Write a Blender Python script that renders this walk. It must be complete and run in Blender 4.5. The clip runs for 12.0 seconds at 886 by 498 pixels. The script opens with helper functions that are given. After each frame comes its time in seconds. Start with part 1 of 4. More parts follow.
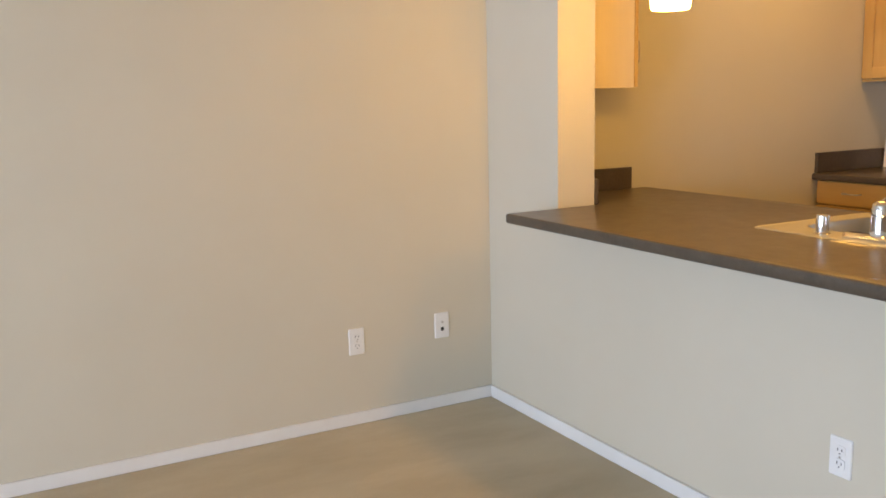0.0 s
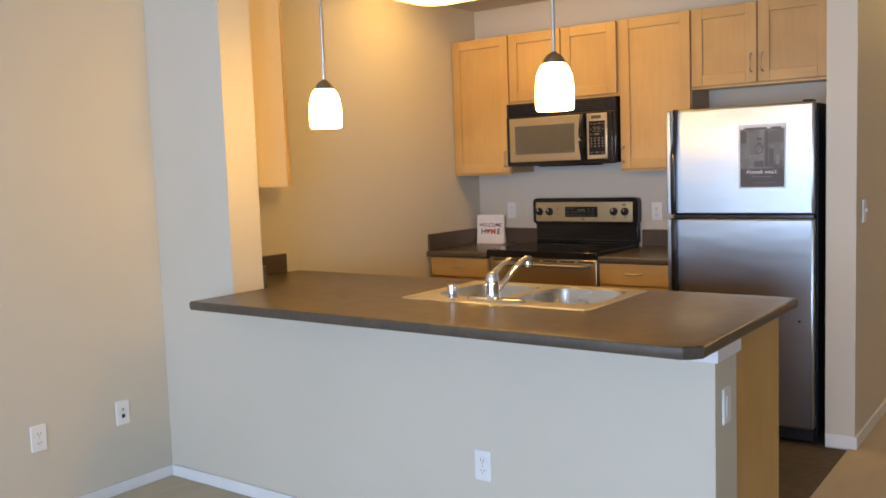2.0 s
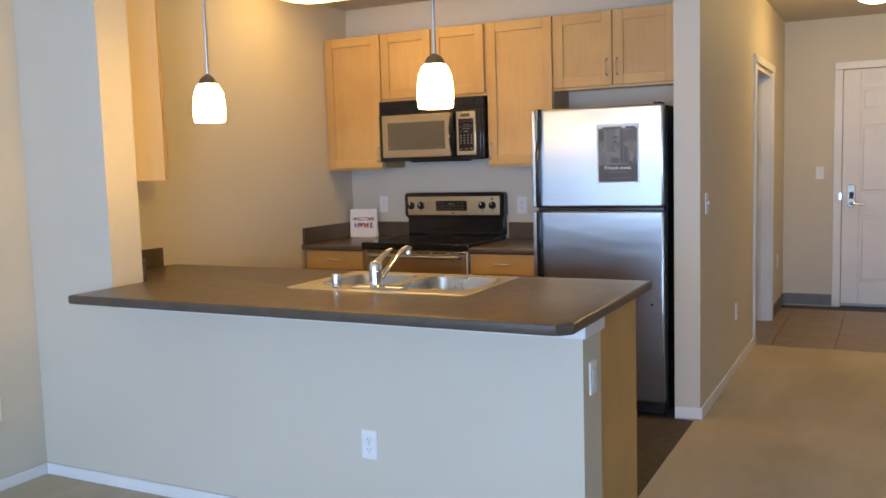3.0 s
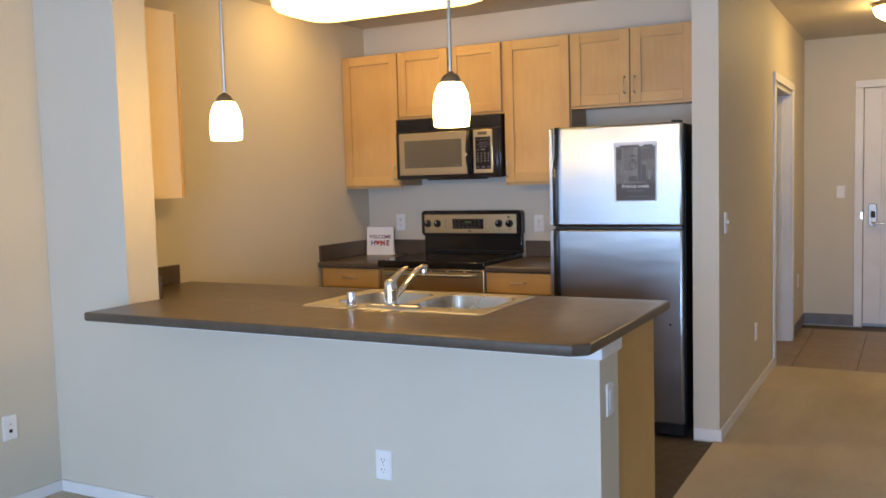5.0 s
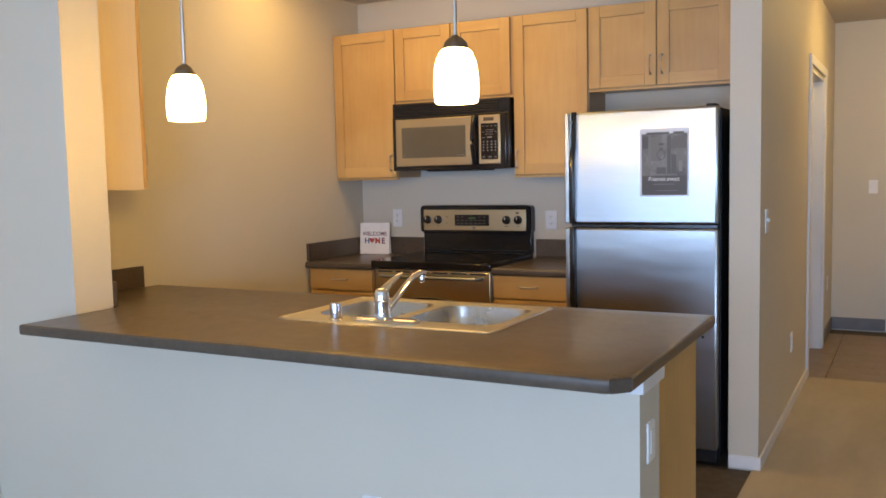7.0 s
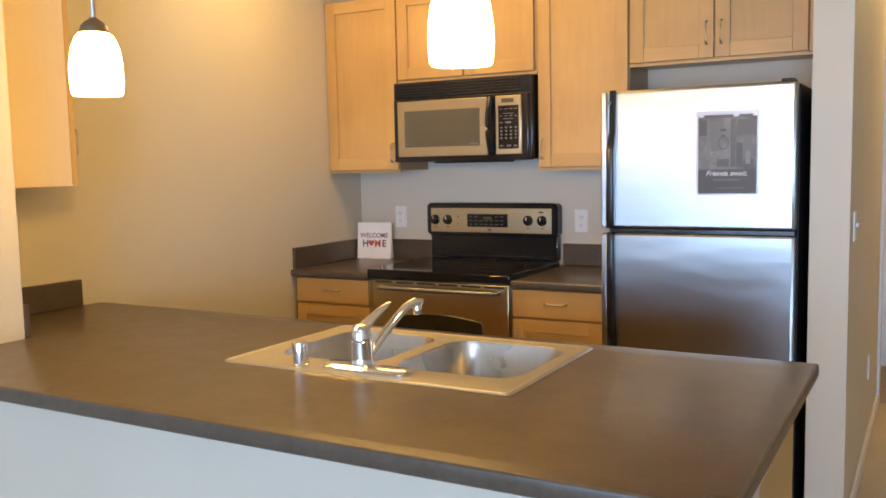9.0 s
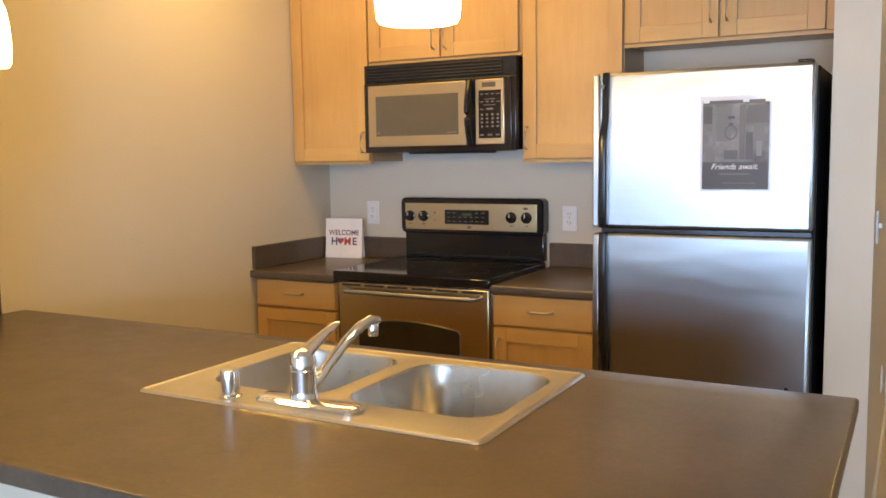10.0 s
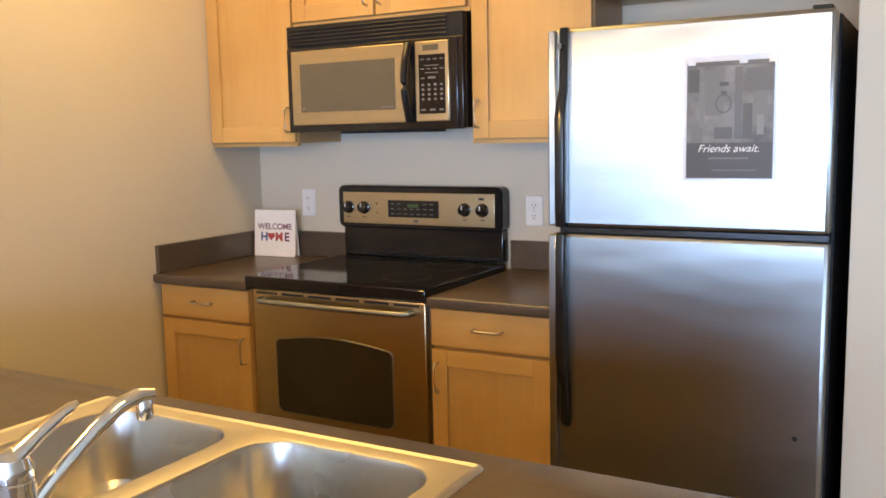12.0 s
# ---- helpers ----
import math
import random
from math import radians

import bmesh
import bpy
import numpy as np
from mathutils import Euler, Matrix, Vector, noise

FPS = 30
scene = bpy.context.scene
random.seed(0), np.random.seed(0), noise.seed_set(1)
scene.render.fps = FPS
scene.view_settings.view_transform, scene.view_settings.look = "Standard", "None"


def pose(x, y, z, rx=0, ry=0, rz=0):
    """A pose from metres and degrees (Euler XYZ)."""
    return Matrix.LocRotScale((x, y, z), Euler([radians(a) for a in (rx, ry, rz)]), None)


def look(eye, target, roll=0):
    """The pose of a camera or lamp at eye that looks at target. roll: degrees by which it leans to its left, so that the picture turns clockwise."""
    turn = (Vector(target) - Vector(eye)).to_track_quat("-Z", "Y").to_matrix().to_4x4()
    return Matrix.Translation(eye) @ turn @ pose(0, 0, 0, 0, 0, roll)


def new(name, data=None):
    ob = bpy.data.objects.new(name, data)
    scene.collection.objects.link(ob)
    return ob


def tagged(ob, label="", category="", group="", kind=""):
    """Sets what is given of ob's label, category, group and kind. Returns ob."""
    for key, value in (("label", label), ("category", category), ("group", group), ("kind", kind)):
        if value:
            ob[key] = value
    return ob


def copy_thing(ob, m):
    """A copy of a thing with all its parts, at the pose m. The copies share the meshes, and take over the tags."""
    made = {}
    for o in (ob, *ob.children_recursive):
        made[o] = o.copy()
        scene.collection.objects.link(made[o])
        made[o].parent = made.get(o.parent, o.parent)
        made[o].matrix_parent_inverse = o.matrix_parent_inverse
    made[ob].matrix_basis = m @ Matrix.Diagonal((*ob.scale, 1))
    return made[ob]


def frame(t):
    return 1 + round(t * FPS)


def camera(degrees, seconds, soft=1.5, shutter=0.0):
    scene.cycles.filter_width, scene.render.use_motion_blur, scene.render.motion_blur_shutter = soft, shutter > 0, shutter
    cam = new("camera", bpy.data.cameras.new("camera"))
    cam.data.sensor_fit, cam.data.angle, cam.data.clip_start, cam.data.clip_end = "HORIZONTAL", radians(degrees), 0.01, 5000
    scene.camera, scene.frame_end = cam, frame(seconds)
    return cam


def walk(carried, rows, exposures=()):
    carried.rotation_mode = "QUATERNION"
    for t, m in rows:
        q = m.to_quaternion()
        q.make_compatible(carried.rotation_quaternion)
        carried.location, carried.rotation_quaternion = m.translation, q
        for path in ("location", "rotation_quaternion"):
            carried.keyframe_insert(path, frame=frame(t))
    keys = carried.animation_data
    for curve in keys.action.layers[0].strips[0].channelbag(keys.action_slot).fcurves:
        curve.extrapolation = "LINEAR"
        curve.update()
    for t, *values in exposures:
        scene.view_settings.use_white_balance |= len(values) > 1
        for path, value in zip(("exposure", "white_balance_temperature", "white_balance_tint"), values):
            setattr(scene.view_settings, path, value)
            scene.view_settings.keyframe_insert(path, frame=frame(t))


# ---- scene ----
cam = camera(53.5, 12.0, 1.7)
PATH = [
    (0, (3.343, -2.043, 1.372), (1.607, -1.11, 1.033), -1.4),
    (0.5, (3.386, -2.198, 1.393), (1.8, -1.024, 1.068), -1.7),
    (1, (3.498, -2.364, 1.428), (2.056, -1.005, 1.153), -1.8),
    (1.5, (3.568, -2.483, 1.451), (2.247, -0.993, 1.266), -1.8),
    (2, (3.594, -2.605, 1.452), (2.418, -0.998, 1.272), -2.0),
    (2.5, (3.595, -2.757, 1.446), (2.592, -1.036, 1.267), -1.9),
    (3, (3.615, -2.804, 1.444), (2.708, -1.032, 1.247), -1.7),
    (3.5, (3.661, -2.813, 1.459), (2.721, -1.057, 1.285), -1.4),
    (5.5, (3.569, -2.739, 1.435), (2.63, -0.98, 1.28), -1.7),
    (6, (3.508, -2.59, 1.425), (2.578, -0.827, 1.261), -1.8),
    (6.5, (3.426, -2.432, 1.428), (2.486, -0.674, 1.259), -1.4),
    (8.5, (3.06, -1.719, 1.447), (2.111, 0.032, 1.266), -1.2),
    (9, (2.983, -1.533, 1.444), (2.005, 0.201, 1.251), -1.2),
    (9.5, (2.884, -1.326, 1.452), (1.925, 0.417, 1.255), -1.2),
    (10, (2.832, -1.155, 1.437), (1.882, 0.592, 1.226), -0.9),
    (10.5, (2.797, -0.947, 1.451), (1.809, 0.778, 1.228), -0.8),
    (11, (2.761, -0.772, 1.437), (1.722, 0.92, 1.199), -0.5),
    (11.5, (2.719, -0.59, 1.442), (1.596, 1.041, 1.16), -0.7),
    (12, (2.755, -0.411, 1.437), (1.778, 1.315, 1.178), -1.2),
]
EXPOSURES = [(0.0, -0.4, 9100, 20), (0.5, -0.4, 9000, 21), (1.5, -0.4, 8200, 19), (2.5, -0.5, 7000, 16), (3.0, -0.5, 6800, 15), (6.5, -0.5, 6900, 15), (8.5, -0.24, 7100, 15), (10.5, -0.05, 7500, 15), (12.0, 0.1, 7200, 14)]
walk(cam, [(t, look(eye, aim, roll)) for t, eye, aim, roll in PATH], EXPOSURES)

# ---- light: overcast sky through the patio door behind the walk, warm kitchen lamps ----
world = bpy.data.worlds.new("sky")
scene.world = world
world.use_nodes = True
sky = world.node_tree.nodes.new("ShaderNodeTexSky")
sky.sky_type, sky.sun_disc = "NISHITA", False
sky.sun_elevation, sky.sun_rotation = radians(40), radians(150)
world.node_tree.links.new(sky.outputs[0], world.node_tree.nodes["Background"].inputs[0])
world.node_tree.nodes["Background"].inputs[1].default_value = 0.1

sun = new("sun", bpy.data.lights.new("sun", "SUN"))
sun.data.energy, sun.data.angle, sun.data.color = 1.0, radians(12), (1, 0.95, 0.88)
sun.matrix_world = look((0, 0, 20), (2.5, 3.5, 14))

def daylight(x0, x1, z0, z1, watts):
    ob = new("window_daylight", bpy.data.lights.new("window_daylight", "AREA"))
    ob.data.shape, ob.data.size, ob.data.size_y = "RECTANGLE", x1 - x0, z1 - z0
    ob.data.energy, ob.data.color = watts, (0.36, 0.58, 1.0)
    m, h = (x0 + x1) / 2, (z0 + z1) / 2
    ob.matrix_world = look((m, -7.14, h), (m, 0, h))


daylight(0.12, 2.9, 0.06, 2.07, 200.0)
daylight(3.1, 5.4, 0.06, 2.07, 515.0)

PENDANT, FLUO, DOME = 100.0, 7.5, 88.0


# ---- materials ----
def nodes(name, rough=0.5, metal=0.0):
    m = bpy.data.materials.new(name)
    m.use_nodes = True
    nt = m.node_tree
    b = nt.nodes["Principled BSDF"]
    b.inputs["Roughness"].default_value, b.inputs["Metallic"].default_value = rough, metal
    return m, nt, b


def coords(nt, scale):
    tc, mp = nt.nodes.new("ShaderNodeTexCoord"), nt.nodes.new("ShaderNodeMapping")
    mp.inputs["Scale"].default_value = scale
    nt.links.new(tc.outputs["Object"], mp.inputs[0])
    return mp.outputs[0]


def noise_tex(nt, scale, detail=4.0, rough=0.55, stretch=(1, 1, 1)):
    n = nt.nodes.new("ShaderNodeTexNoise")
    n.inputs["Scale"].default_value, n.inputs["Detail"].default_value, n.inputs["Roughness"].default_value = scale, detail, rough
    nt.links.new(coords(nt, stretch), n.inputs["Vector"])
    return n.outputs[0]


def ramp(nt, fac, lo, hi, a=0.3, b=0.7):
    r = nt.nodes.new("ShaderNodeValToRGB")
    r.color_ramp.elements[0].position, r.color_ramp.elements[0].color = a, (*lo, 1)
    r.color_ramp.elements[1].position, r.color_ramp.elements[1].color = b, (*hi, 1)
    nt.links.new(fac, r.inputs[0])
    return r.outputs[0]


def mix(nt, fac, a, b, mode="MIX"):
    m = nt.nodes.new("ShaderNodeMix")
    m.data_type, m.blend_type = "RGBA", mode
    if isinstance(fac, float):
        m.inputs[0].default_value = fac
    else:
        nt.links.new(fac, m.inputs[0])
    nt.links.new(a, m.inputs[6])
    nt.links.new(b, m.inputs[7])
    return m.outputs[2]


def bump(nt, b, height, strength, dist=0.002):
    n = nt.nodes.new("ShaderNodeBump")
    n.inputs["Strength"].default_value, n.inputs["Distance"].default_value = strength, dist
    nt.links.new(height, n.inputs["Height"])
    nt.links.new(n.outputs[0], b.inputs["Normal"])


def two_tone(name, lo, hi, scale, rough=0.5, metal=0.0, fine=0.0, fine_scale=200.0, stretch=(1, 1, 1), rough_var=0.0):
    m, nt, b = nodes(name, rough, metal)
    big = noise_tex(nt, scale, 4, 0.55, stretch)
    nt.links.new(ramp(nt, big, lo, hi), b.inputs["Base Color"])
    if fine:
        bump(nt, b, noise_tex(nt, fine_scale, 3, 0.6, stretch), fine)
    if rough_var:
        mr = nt.nodes.new("ShaderNodeMapRange")
        mr.inputs["To Min"].default_value, mr.inputs["To Max"].default_value = rough - rough_var, rough + rough_var
        nt.links.new(noise_tex(nt, scale * 3, 3, 0.5, stretch), mr.inputs[0])
        nt.links.new(mr.outputs[0], b.inputs["Roughness"])
    return m


def plain(name, c, rough=0.5, metal=0.0):
    m, nt, b = nodes(name, rough, metal)
    b.inputs["Base Color"].default_value = (*c, 1)
    return m


def glow(name, color, strength):
    m, nt, b = nodes(name, 0.4)
    b.inputs["Base Color"].default_value = (0.8, 0.8, 0.78, 1)
    b.inputs["Emission Color"].default_value, b.inputs["Emission Strength"].default_value = color, strength
    return m


def wood(name, axis, lo=(0.45, 0.25, 0.075), hi=(0.60, 0.37, 0.13)):
    m, nt, b = nodes(name, 0.38)
    st = {"z": (14, 14, 1.1), "x": (1.1, 14, 14)}[axis]
    grain = noise_tex(nt, 3.0, 6, 0.65, st)
    cloud = noise_tex(nt, 2.2, 3, 0.5)
    c = mix(nt, 0.62, ramp(nt, grain, lo, hi, 0.28, 0.72), ramp(nt, cloud, lo, hi, 0.35, 0.65))
    info = nt.nodes.new("ShaderNodeObjectInfo")
    hsv = nt.nodes.new("ShaderNodeHueSaturation")
    mr = nt.nodes.new("ShaderNodeMapRange")
    mr.inputs["To Min"].default_value, mr.inputs["To Max"].default_value = 0.92, 1.07
    nt.links.new(info.outputs["Random"], mr.inputs[0])
    nt.links.new(mr.outputs[0], hsv.inputs["Value"])
    nt.links.new(c, hsv.inputs["Color"])
    nt.links.new(hsv.outputs[0], b.inputs["Base Color"])
    b.inputs["Coat Weight"].default_value, b.inputs["Coat Roughness"].default_value = 0.25, 0.3
    bump(nt, b, noise_tex(nt, 30, 4, 0.6, st), 0.08)
    return m


def brushed(name, c, rough, along, var=0.06, aniso=0.0, wave=0.0):
    m, nt, b = nodes(name, rough, 1.0)
    if aniso:
        tg = nt.nodes.new("ShaderNodeTangent")
        tg.direction_type, tg.axis = "RADIAL", "Z"
        b.inputs["Anisotropic"].default_value = aniso
        nt.links.new(tg.outputs[0], b.inputs["Tangent"])
    st = {"x": (1, 60, 60), "z": (60, 60, 1), "xy": (6, 6, 6)}[along]
    n = noise_tex(nt, 6, 5, 0.6, st)
    nt.links.new(ramp(nt, n, tuple(v * 0.92 for v in c), c, 0.3, 0.7), b.inputs["Base Color"])
    mr = nt.nodes.new("ShaderNodeMapRange")
    mr.inputs["To Min"].default_value, mr.inputs["To Max"].default_value = rough - var, rough + var
    nt.links.new(noise_tex(nt, 2.5, 4), mr.inputs[0])
    nt.links.new(mr.outputs[0], b.inputs["Roughness"])
    bump(nt, b, n, 0.03, 0.001)
    if wave:
        w = nt.nodes.new("ShaderNodeBump")
        w.inputs["Strength"].default_value, w.inputs["Distance"].default_value = wave, 0.01
        nt.links.new(noise_tex(nt, 1.9, 2, 0.45, (0.8, 1, 2.6)), w.inputs["Height"])
        nt.links.new(w.outputs[0], b.inputs["Normal"].links[0].from_node.inputs["Normal"])
    return m


def wall_paint(name, lo, hi):
    m, nt, b = nodes(name, 0.62)
    nt.links.new(ramp(nt, noise_tex(nt, 1.3, 5), lo, hi, 0.25, 0.75), b.inputs["Base Color"])
    bump(nt, b, noise_tex(nt, 95, 3, 0.6), 0.14, 0.0015)
    return m


def carpet_mat():
    m, nt, b = nodes("carpet", 0.95)
    worn = ramp(nt, noise_tex(nt, 2.4, 6, 0.65, (1.0, 0.35, 1.0)), (0.40, 0.33, 0.225), (0.62, 0.54, 0.40), 0.34, 0.66)
    tuft = ramp(nt, noise_tex(nt, 260, 2, 0.5), (0.40, 0.335, 0.235), (0.60, 0.52, 0.39), 0.3, 0.7)
    nt.links.new(mix(nt, 0.45, worn, tuft), b.inputs["Base Color"])
    bump(nt, b, noise_tex(nt, 300, 3, 0.7), 0.6, 0.004)
    return m


def tile_mat():
    m, nt, b = nodes("stone_tile", 0.42)
    c = mix(nt, 0.4, ramp(nt, noise_tex(nt, 7, 6, 0.6), (0.19, 0.135, 0.08), (0.30, 0.215, 0.135)), ramp(nt, noise_tex(nt, 30, 4), (0.18, 0.13, 0.08), (0.32, 0.235, 0.15)))
    nt.links.new(c, b.inputs["Base Color"])
    bump(nt, b, noise_tex(nt, 40, 4), 0.1)
    return m


def counter_mat():
    m, nt, b = nodes("counter_laminate", 0.3)
    cloud = ramp(nt, noise_tex(nt, 9, 3, 0.55), (0.066, 0.049, 0.035), (0.100, 0.074, 0.053), 0.32, 0.68)
    fleck = ramp(nt, noise_tex(nt, 75, 3, 0.6), (0.060, 0.045, 0.032), (0.105, 0.079, 0.057), 0.35, 0.65)
    nt.links.new(mix(nt, 0.4, cloud, fleck), b.inputs["Base Color"])
    mr = nt.nodes.new("ShaderNodeMapRange")
    mr.inputs["To Min"].default_value, mr.inputs["To Max"].default_value = 0.25, 0.36
    nt.links.new(noise_tex(nt, 14, 4, 0.6), mr.inputs[0])
    nt.links.new(mr.outputs[0], b.inputs["Roughness"])
    bump(nt, b, noise_tex(nt, 160, 2, 0.5), 0.03, 0.0008)
    return m


def poster_mat():
    m, nt, b = nodes("poster_print", 0.4)
    v = nt.nodes.new("ShaderNodeTexVoronoi")
    v.inputs["Scale"].default_value = 9
    nt.links.new(coords(nt, (1.6, 1, 1)), v.inputs["Vector"])
    c = mix(nt, 0.5, ramp(nt, v.outputs["Distance"], (0.05, 0.05, 0.055), (0.15, 0.15, 0.15), 0.2, 0.6), ramp(nt, noise_tex(nt, 12, 4, 0.6), (0.035, 0.035, 0.036), (0.33, 0.32, 0.31), 0.38, 0.68))
    nt.links.new(c, b.inputs["Base Color"])
    return m


WALL = wall_paint("wall_paint", (0.575, 0.522, 0.412), (0.61, 0.557, 0.447))
CEIL = wall_paint("ceiling_paint", (0.56, 0.50, 0.40), (0.60, 0.54, 0.44))
TRIM = two_tone("white_trim_paint", (0.70, 0.69, 0.66), (0.78, 0.77, 0.74), 3, 0.4, fine=0.05)
CARPET, TILE, COUNTER, POSTER = carpet_mat(), tile_mat(), counter_mat(), poster_mat()
GROUT = two_tone("grout", (0.07, 0.055, 0.04), (0.10, 0.08, 0.06), 20, 0.85, fine=0.2)
WOOD_Z, WOOD_X = wood("maple_upright", "z"), wood("maple_level", "x")
CARCASS = wood("maple_carcass", "z", (0.36, 0.205, 0.075), (0.47, 0.285, 0.115))
STEEL = brushed("stainless_steel", (0.40, 0.42, 0.415), 0.32, "x", 0.03, 0.7, 0.5)
# warm wall and cabinet reflections are put into this steel's base colour
STEEL_WARM_REFLECTION = brushed("stainless_warm_reflection", (0.56, 0.46, 0.28), 0.30, "x", 0.03, 0.5)
BOWL = brushed("bowl_steel", (0.55, 0.53, 0.50), 0.28, "xy", 0.04)
PALE = wood("pale_veneer", "z", (0.65, 0.51, 0.33), (0.71, 0.57, 0.38))
SINK = brushed("sink_steel", (0.52, 0.50, 0.465), 0.44, "xy", 0.05)
RIM = brushed("rim_steel", (0.60, 0.58, 0.54), 0.34, "xy", 0.04)
NICKEL = brushed("brushed_nickel", (0.60, 0.56, 0.50), 0.3, "z")
BRONZE = brushed("aged_nickel", (0.30, 0.25, 0.20), 0.35, "xy")
CHROME = plain("chrome", (0.80, 0.80, 0.82), 0.07, 1.0)
BLACK = two_tone("black_enamel", (0.008, 0.008, 0.009), (0.014, 0.014, 0.015), 6, 0.16)
BLACK_MATT = two_tone("black_textured_plastic", (0.010, 0.010, 0.011), (0.020, 0.020, 0.021), 30, 0.5, fine=0.2)
GLASS_TOP = two_tone("black_ceramic_glass", (0.006, 0.006, 0.007), (0.010, 0.010, 0.011), 10, 0.07)
OVEN_GLASS = two_tone("smoked_glass", (0.022, 0.018, 0.011), (0.034, 0.027, 0.017), 5, 0.14)
MW_GLASS = two_tone("screened_glass", (0.10, 0.087, 0.06), (0.115, 0.10, 0.07), 8, 0.22)
BLACK_MATT.node_tree.nodes["Principled BSDF"].inputs["Specular IOR Level"].default_value = 0.2
PLASTIC = two_tone("white_plastic", (0.74, 0.73, 0.70), (0.80, 0.79, 0.76), 12, 0.35)
SLOT = plain("dark_slot", (0.02, 0.02, 0.02), 0.6)
PALE_INK = plain("pale_ink", (0.15, 0.15, 0.145), 0.5)
CARD = two_tone("white_card", (0.78, 0.77, 0.76), (0.84, 0.83, 0.82), 15, 0.55)
INK = plain("plum_ink", (0.16, 0.05, 0.10), 0.5)
RED_INK, BLUE_INK = plain("red_ink", (0.45, 0.07, 0.05), 0.5), plain("blue_ink", (0.06, 0.10, 0.25), 0.5)
WHITE_INK = plain("white_ink", (0.8, 0.8, 0.8), 0.5)
SLEEVE = plain("clear_plastic_sleeve", (0.75, 0.77, 0.8), 0.08)
VINYL_BASE = two_tone("grey_vinyl_base", (0.13, 0.125, 0.12), (0.17, 0.165, 0.16), 10, 0.5)
SHADE = glow("lit_opal_glass", (1.0, 0.62, 0.165, 1), PENDANT)
DIFFUSER = glow("lit_acrylic", (1.0, 0.64, 0.19, 1), FLUO)
DOME_GLASS = glow("lit_frosted_dome", (1.0, 0.69, 0.26, 1), DOME)
CLOCK = plain("green_digits", (0.05, 0.09, 0.03), 0.3)
DOOR_PAINT = two_tone("white_door_paint", (0.70, 0.67, 0.63), (0.77, 0.74, 0.70), 4, 0.42, fine=0.05)
GRASS = two_tone("lawn", (0.04, 0.07, 0.02), (0.09, 0.12, 0.04), 3, 0.9, fine=0.4)
PANE = plain("window_glass", (1, 1, 1), 0.0)
PANE.node_tree.nodes["Principled BSDF"].inputs["Transmission Weight"].default_value = 1.0


# ---- builders ----
def box(bm, x0, y0, z0, x1, y1, z1, bevel=0.0, seg=2):
    vs = [bm.verts.new((x, y, z)) for x in (x0, x1) for y in (y0, y1) for z in (z0, z1)]
    fs = [bm.faces.new([vs[i] for i in f]) for f in ((0, 1, 3, 2), (4, 6, 7, 5), (0, 4, 5, 1), (2, 3, 7, 6), (0, 2, 6, 4), (1, 5, 7, 3))]
    if bevel:
        es = list({e for f in fs for e in f.edges})
        bmesh.ops.bevel(bm, geom=es, offset=bevel, segments=seg, affect="EDGES", profile=0.5)
    return bm


def boxes(*rows, bevel=0.0):
    bm = bmesh.new()
    for r in rows:
        box(bm, *r, bevel=bevel)
    return bm


def lathe(bm, cx, cy, profile, n=32):
    rings = [[bm.verts.new((cx + r * math.cos(a), cy + r * math.sin(a), z)) for a in (2 * math.pi * i / n for i in range(n))] for r, z in profile]
    for a, b in zip(rings, rings[1:]):
        for i in range(n):
            bm.faces.new((a[i], a[(i + 1) % n], b[(i + 1) % n], b[i]))
    bm.faces.new(rings[0][::-1])
    bm.faces.new(rings[-1])
    return bm


def tube(bm, pts, radii, n=20, flat=1.0):
    """A round bar through the points; flat squeezes it across its upright direction."""
    pts = [Vector(p) for p in pts]
    rings = []
    for i, p in enumerate(pts):
        d = (pts[min(i + 1, len(pts) - 1)] - pts[max(i - 1, 0)]).normalized()
        side = d.cross(Vector((0, 0, 1)))
        side = side.normalized() if side.length > 1e-3 else Vector((1, 0, 0))
        up = side.cross(d).normalized()
        r = radii[i] if isinstance(radii, (list, tuple)) else radii
        rings.append([bm.verts.new(p + side * r * math.cos(a) + up * r * flat * math.sin(a)) for a in (2 * math.pi * k / n for k in range(n))])
    for a, b in zip(rings, rings[1:]):
        for i in range(n):
            bm.faces.new((a[i], a[(i + 1) % n], b[(i + 1) % n], b[i]))
    bm.faces.new(rings[0][::-1])
    bm.faces.new(rings[-1])
    return bm


def mesh_of(name, bm, mat, smooth=True):
    bmesh.ops.recalc_face_normals(bm, faces=bm.faces)
    me = bpy.data.meshes.new(name)
    if smooth:
        for f in bm.faces:
            f.smooth = True
        for e in bm.edges:
            if len(e.link_faces) == 2 and e.calc_face_angle() > radians(21):
                e.smooth = False
    bm.to_mesh(me)
    bm.free()
    me.materials.append(mat)
    return me


def part(name, bm, mat, parent, label=""):
    ob = new(name, mesh_of(name, bm, mat))
    ob.parent = parent
    up = parent
    at = Matrix.Identity(4)
    while up:
        at = up.matrix_basis.copy() @ at if up.type == "EMPTY" else at
        up = up.parent
    ob.matrix_parent_inverse = at.inverted() if parent.type == "EMPTY" else Matrix.Identity(4)
    if label:
        tagged(ob, label)
    return ob


def thing(name, at, label, category, group="", kind=""):
    e = new(name)
    e.matrix_basis = Matrix.Translation(at)
    e.empty_display_size = 0.1
    return tagged(e, label, category, group, kind)


def solid(name, bm, mat, label, category, kind="structure", group=""):
    return tagged(new(name, mesh_of(name, bm, mat)), label, category, group, kind)


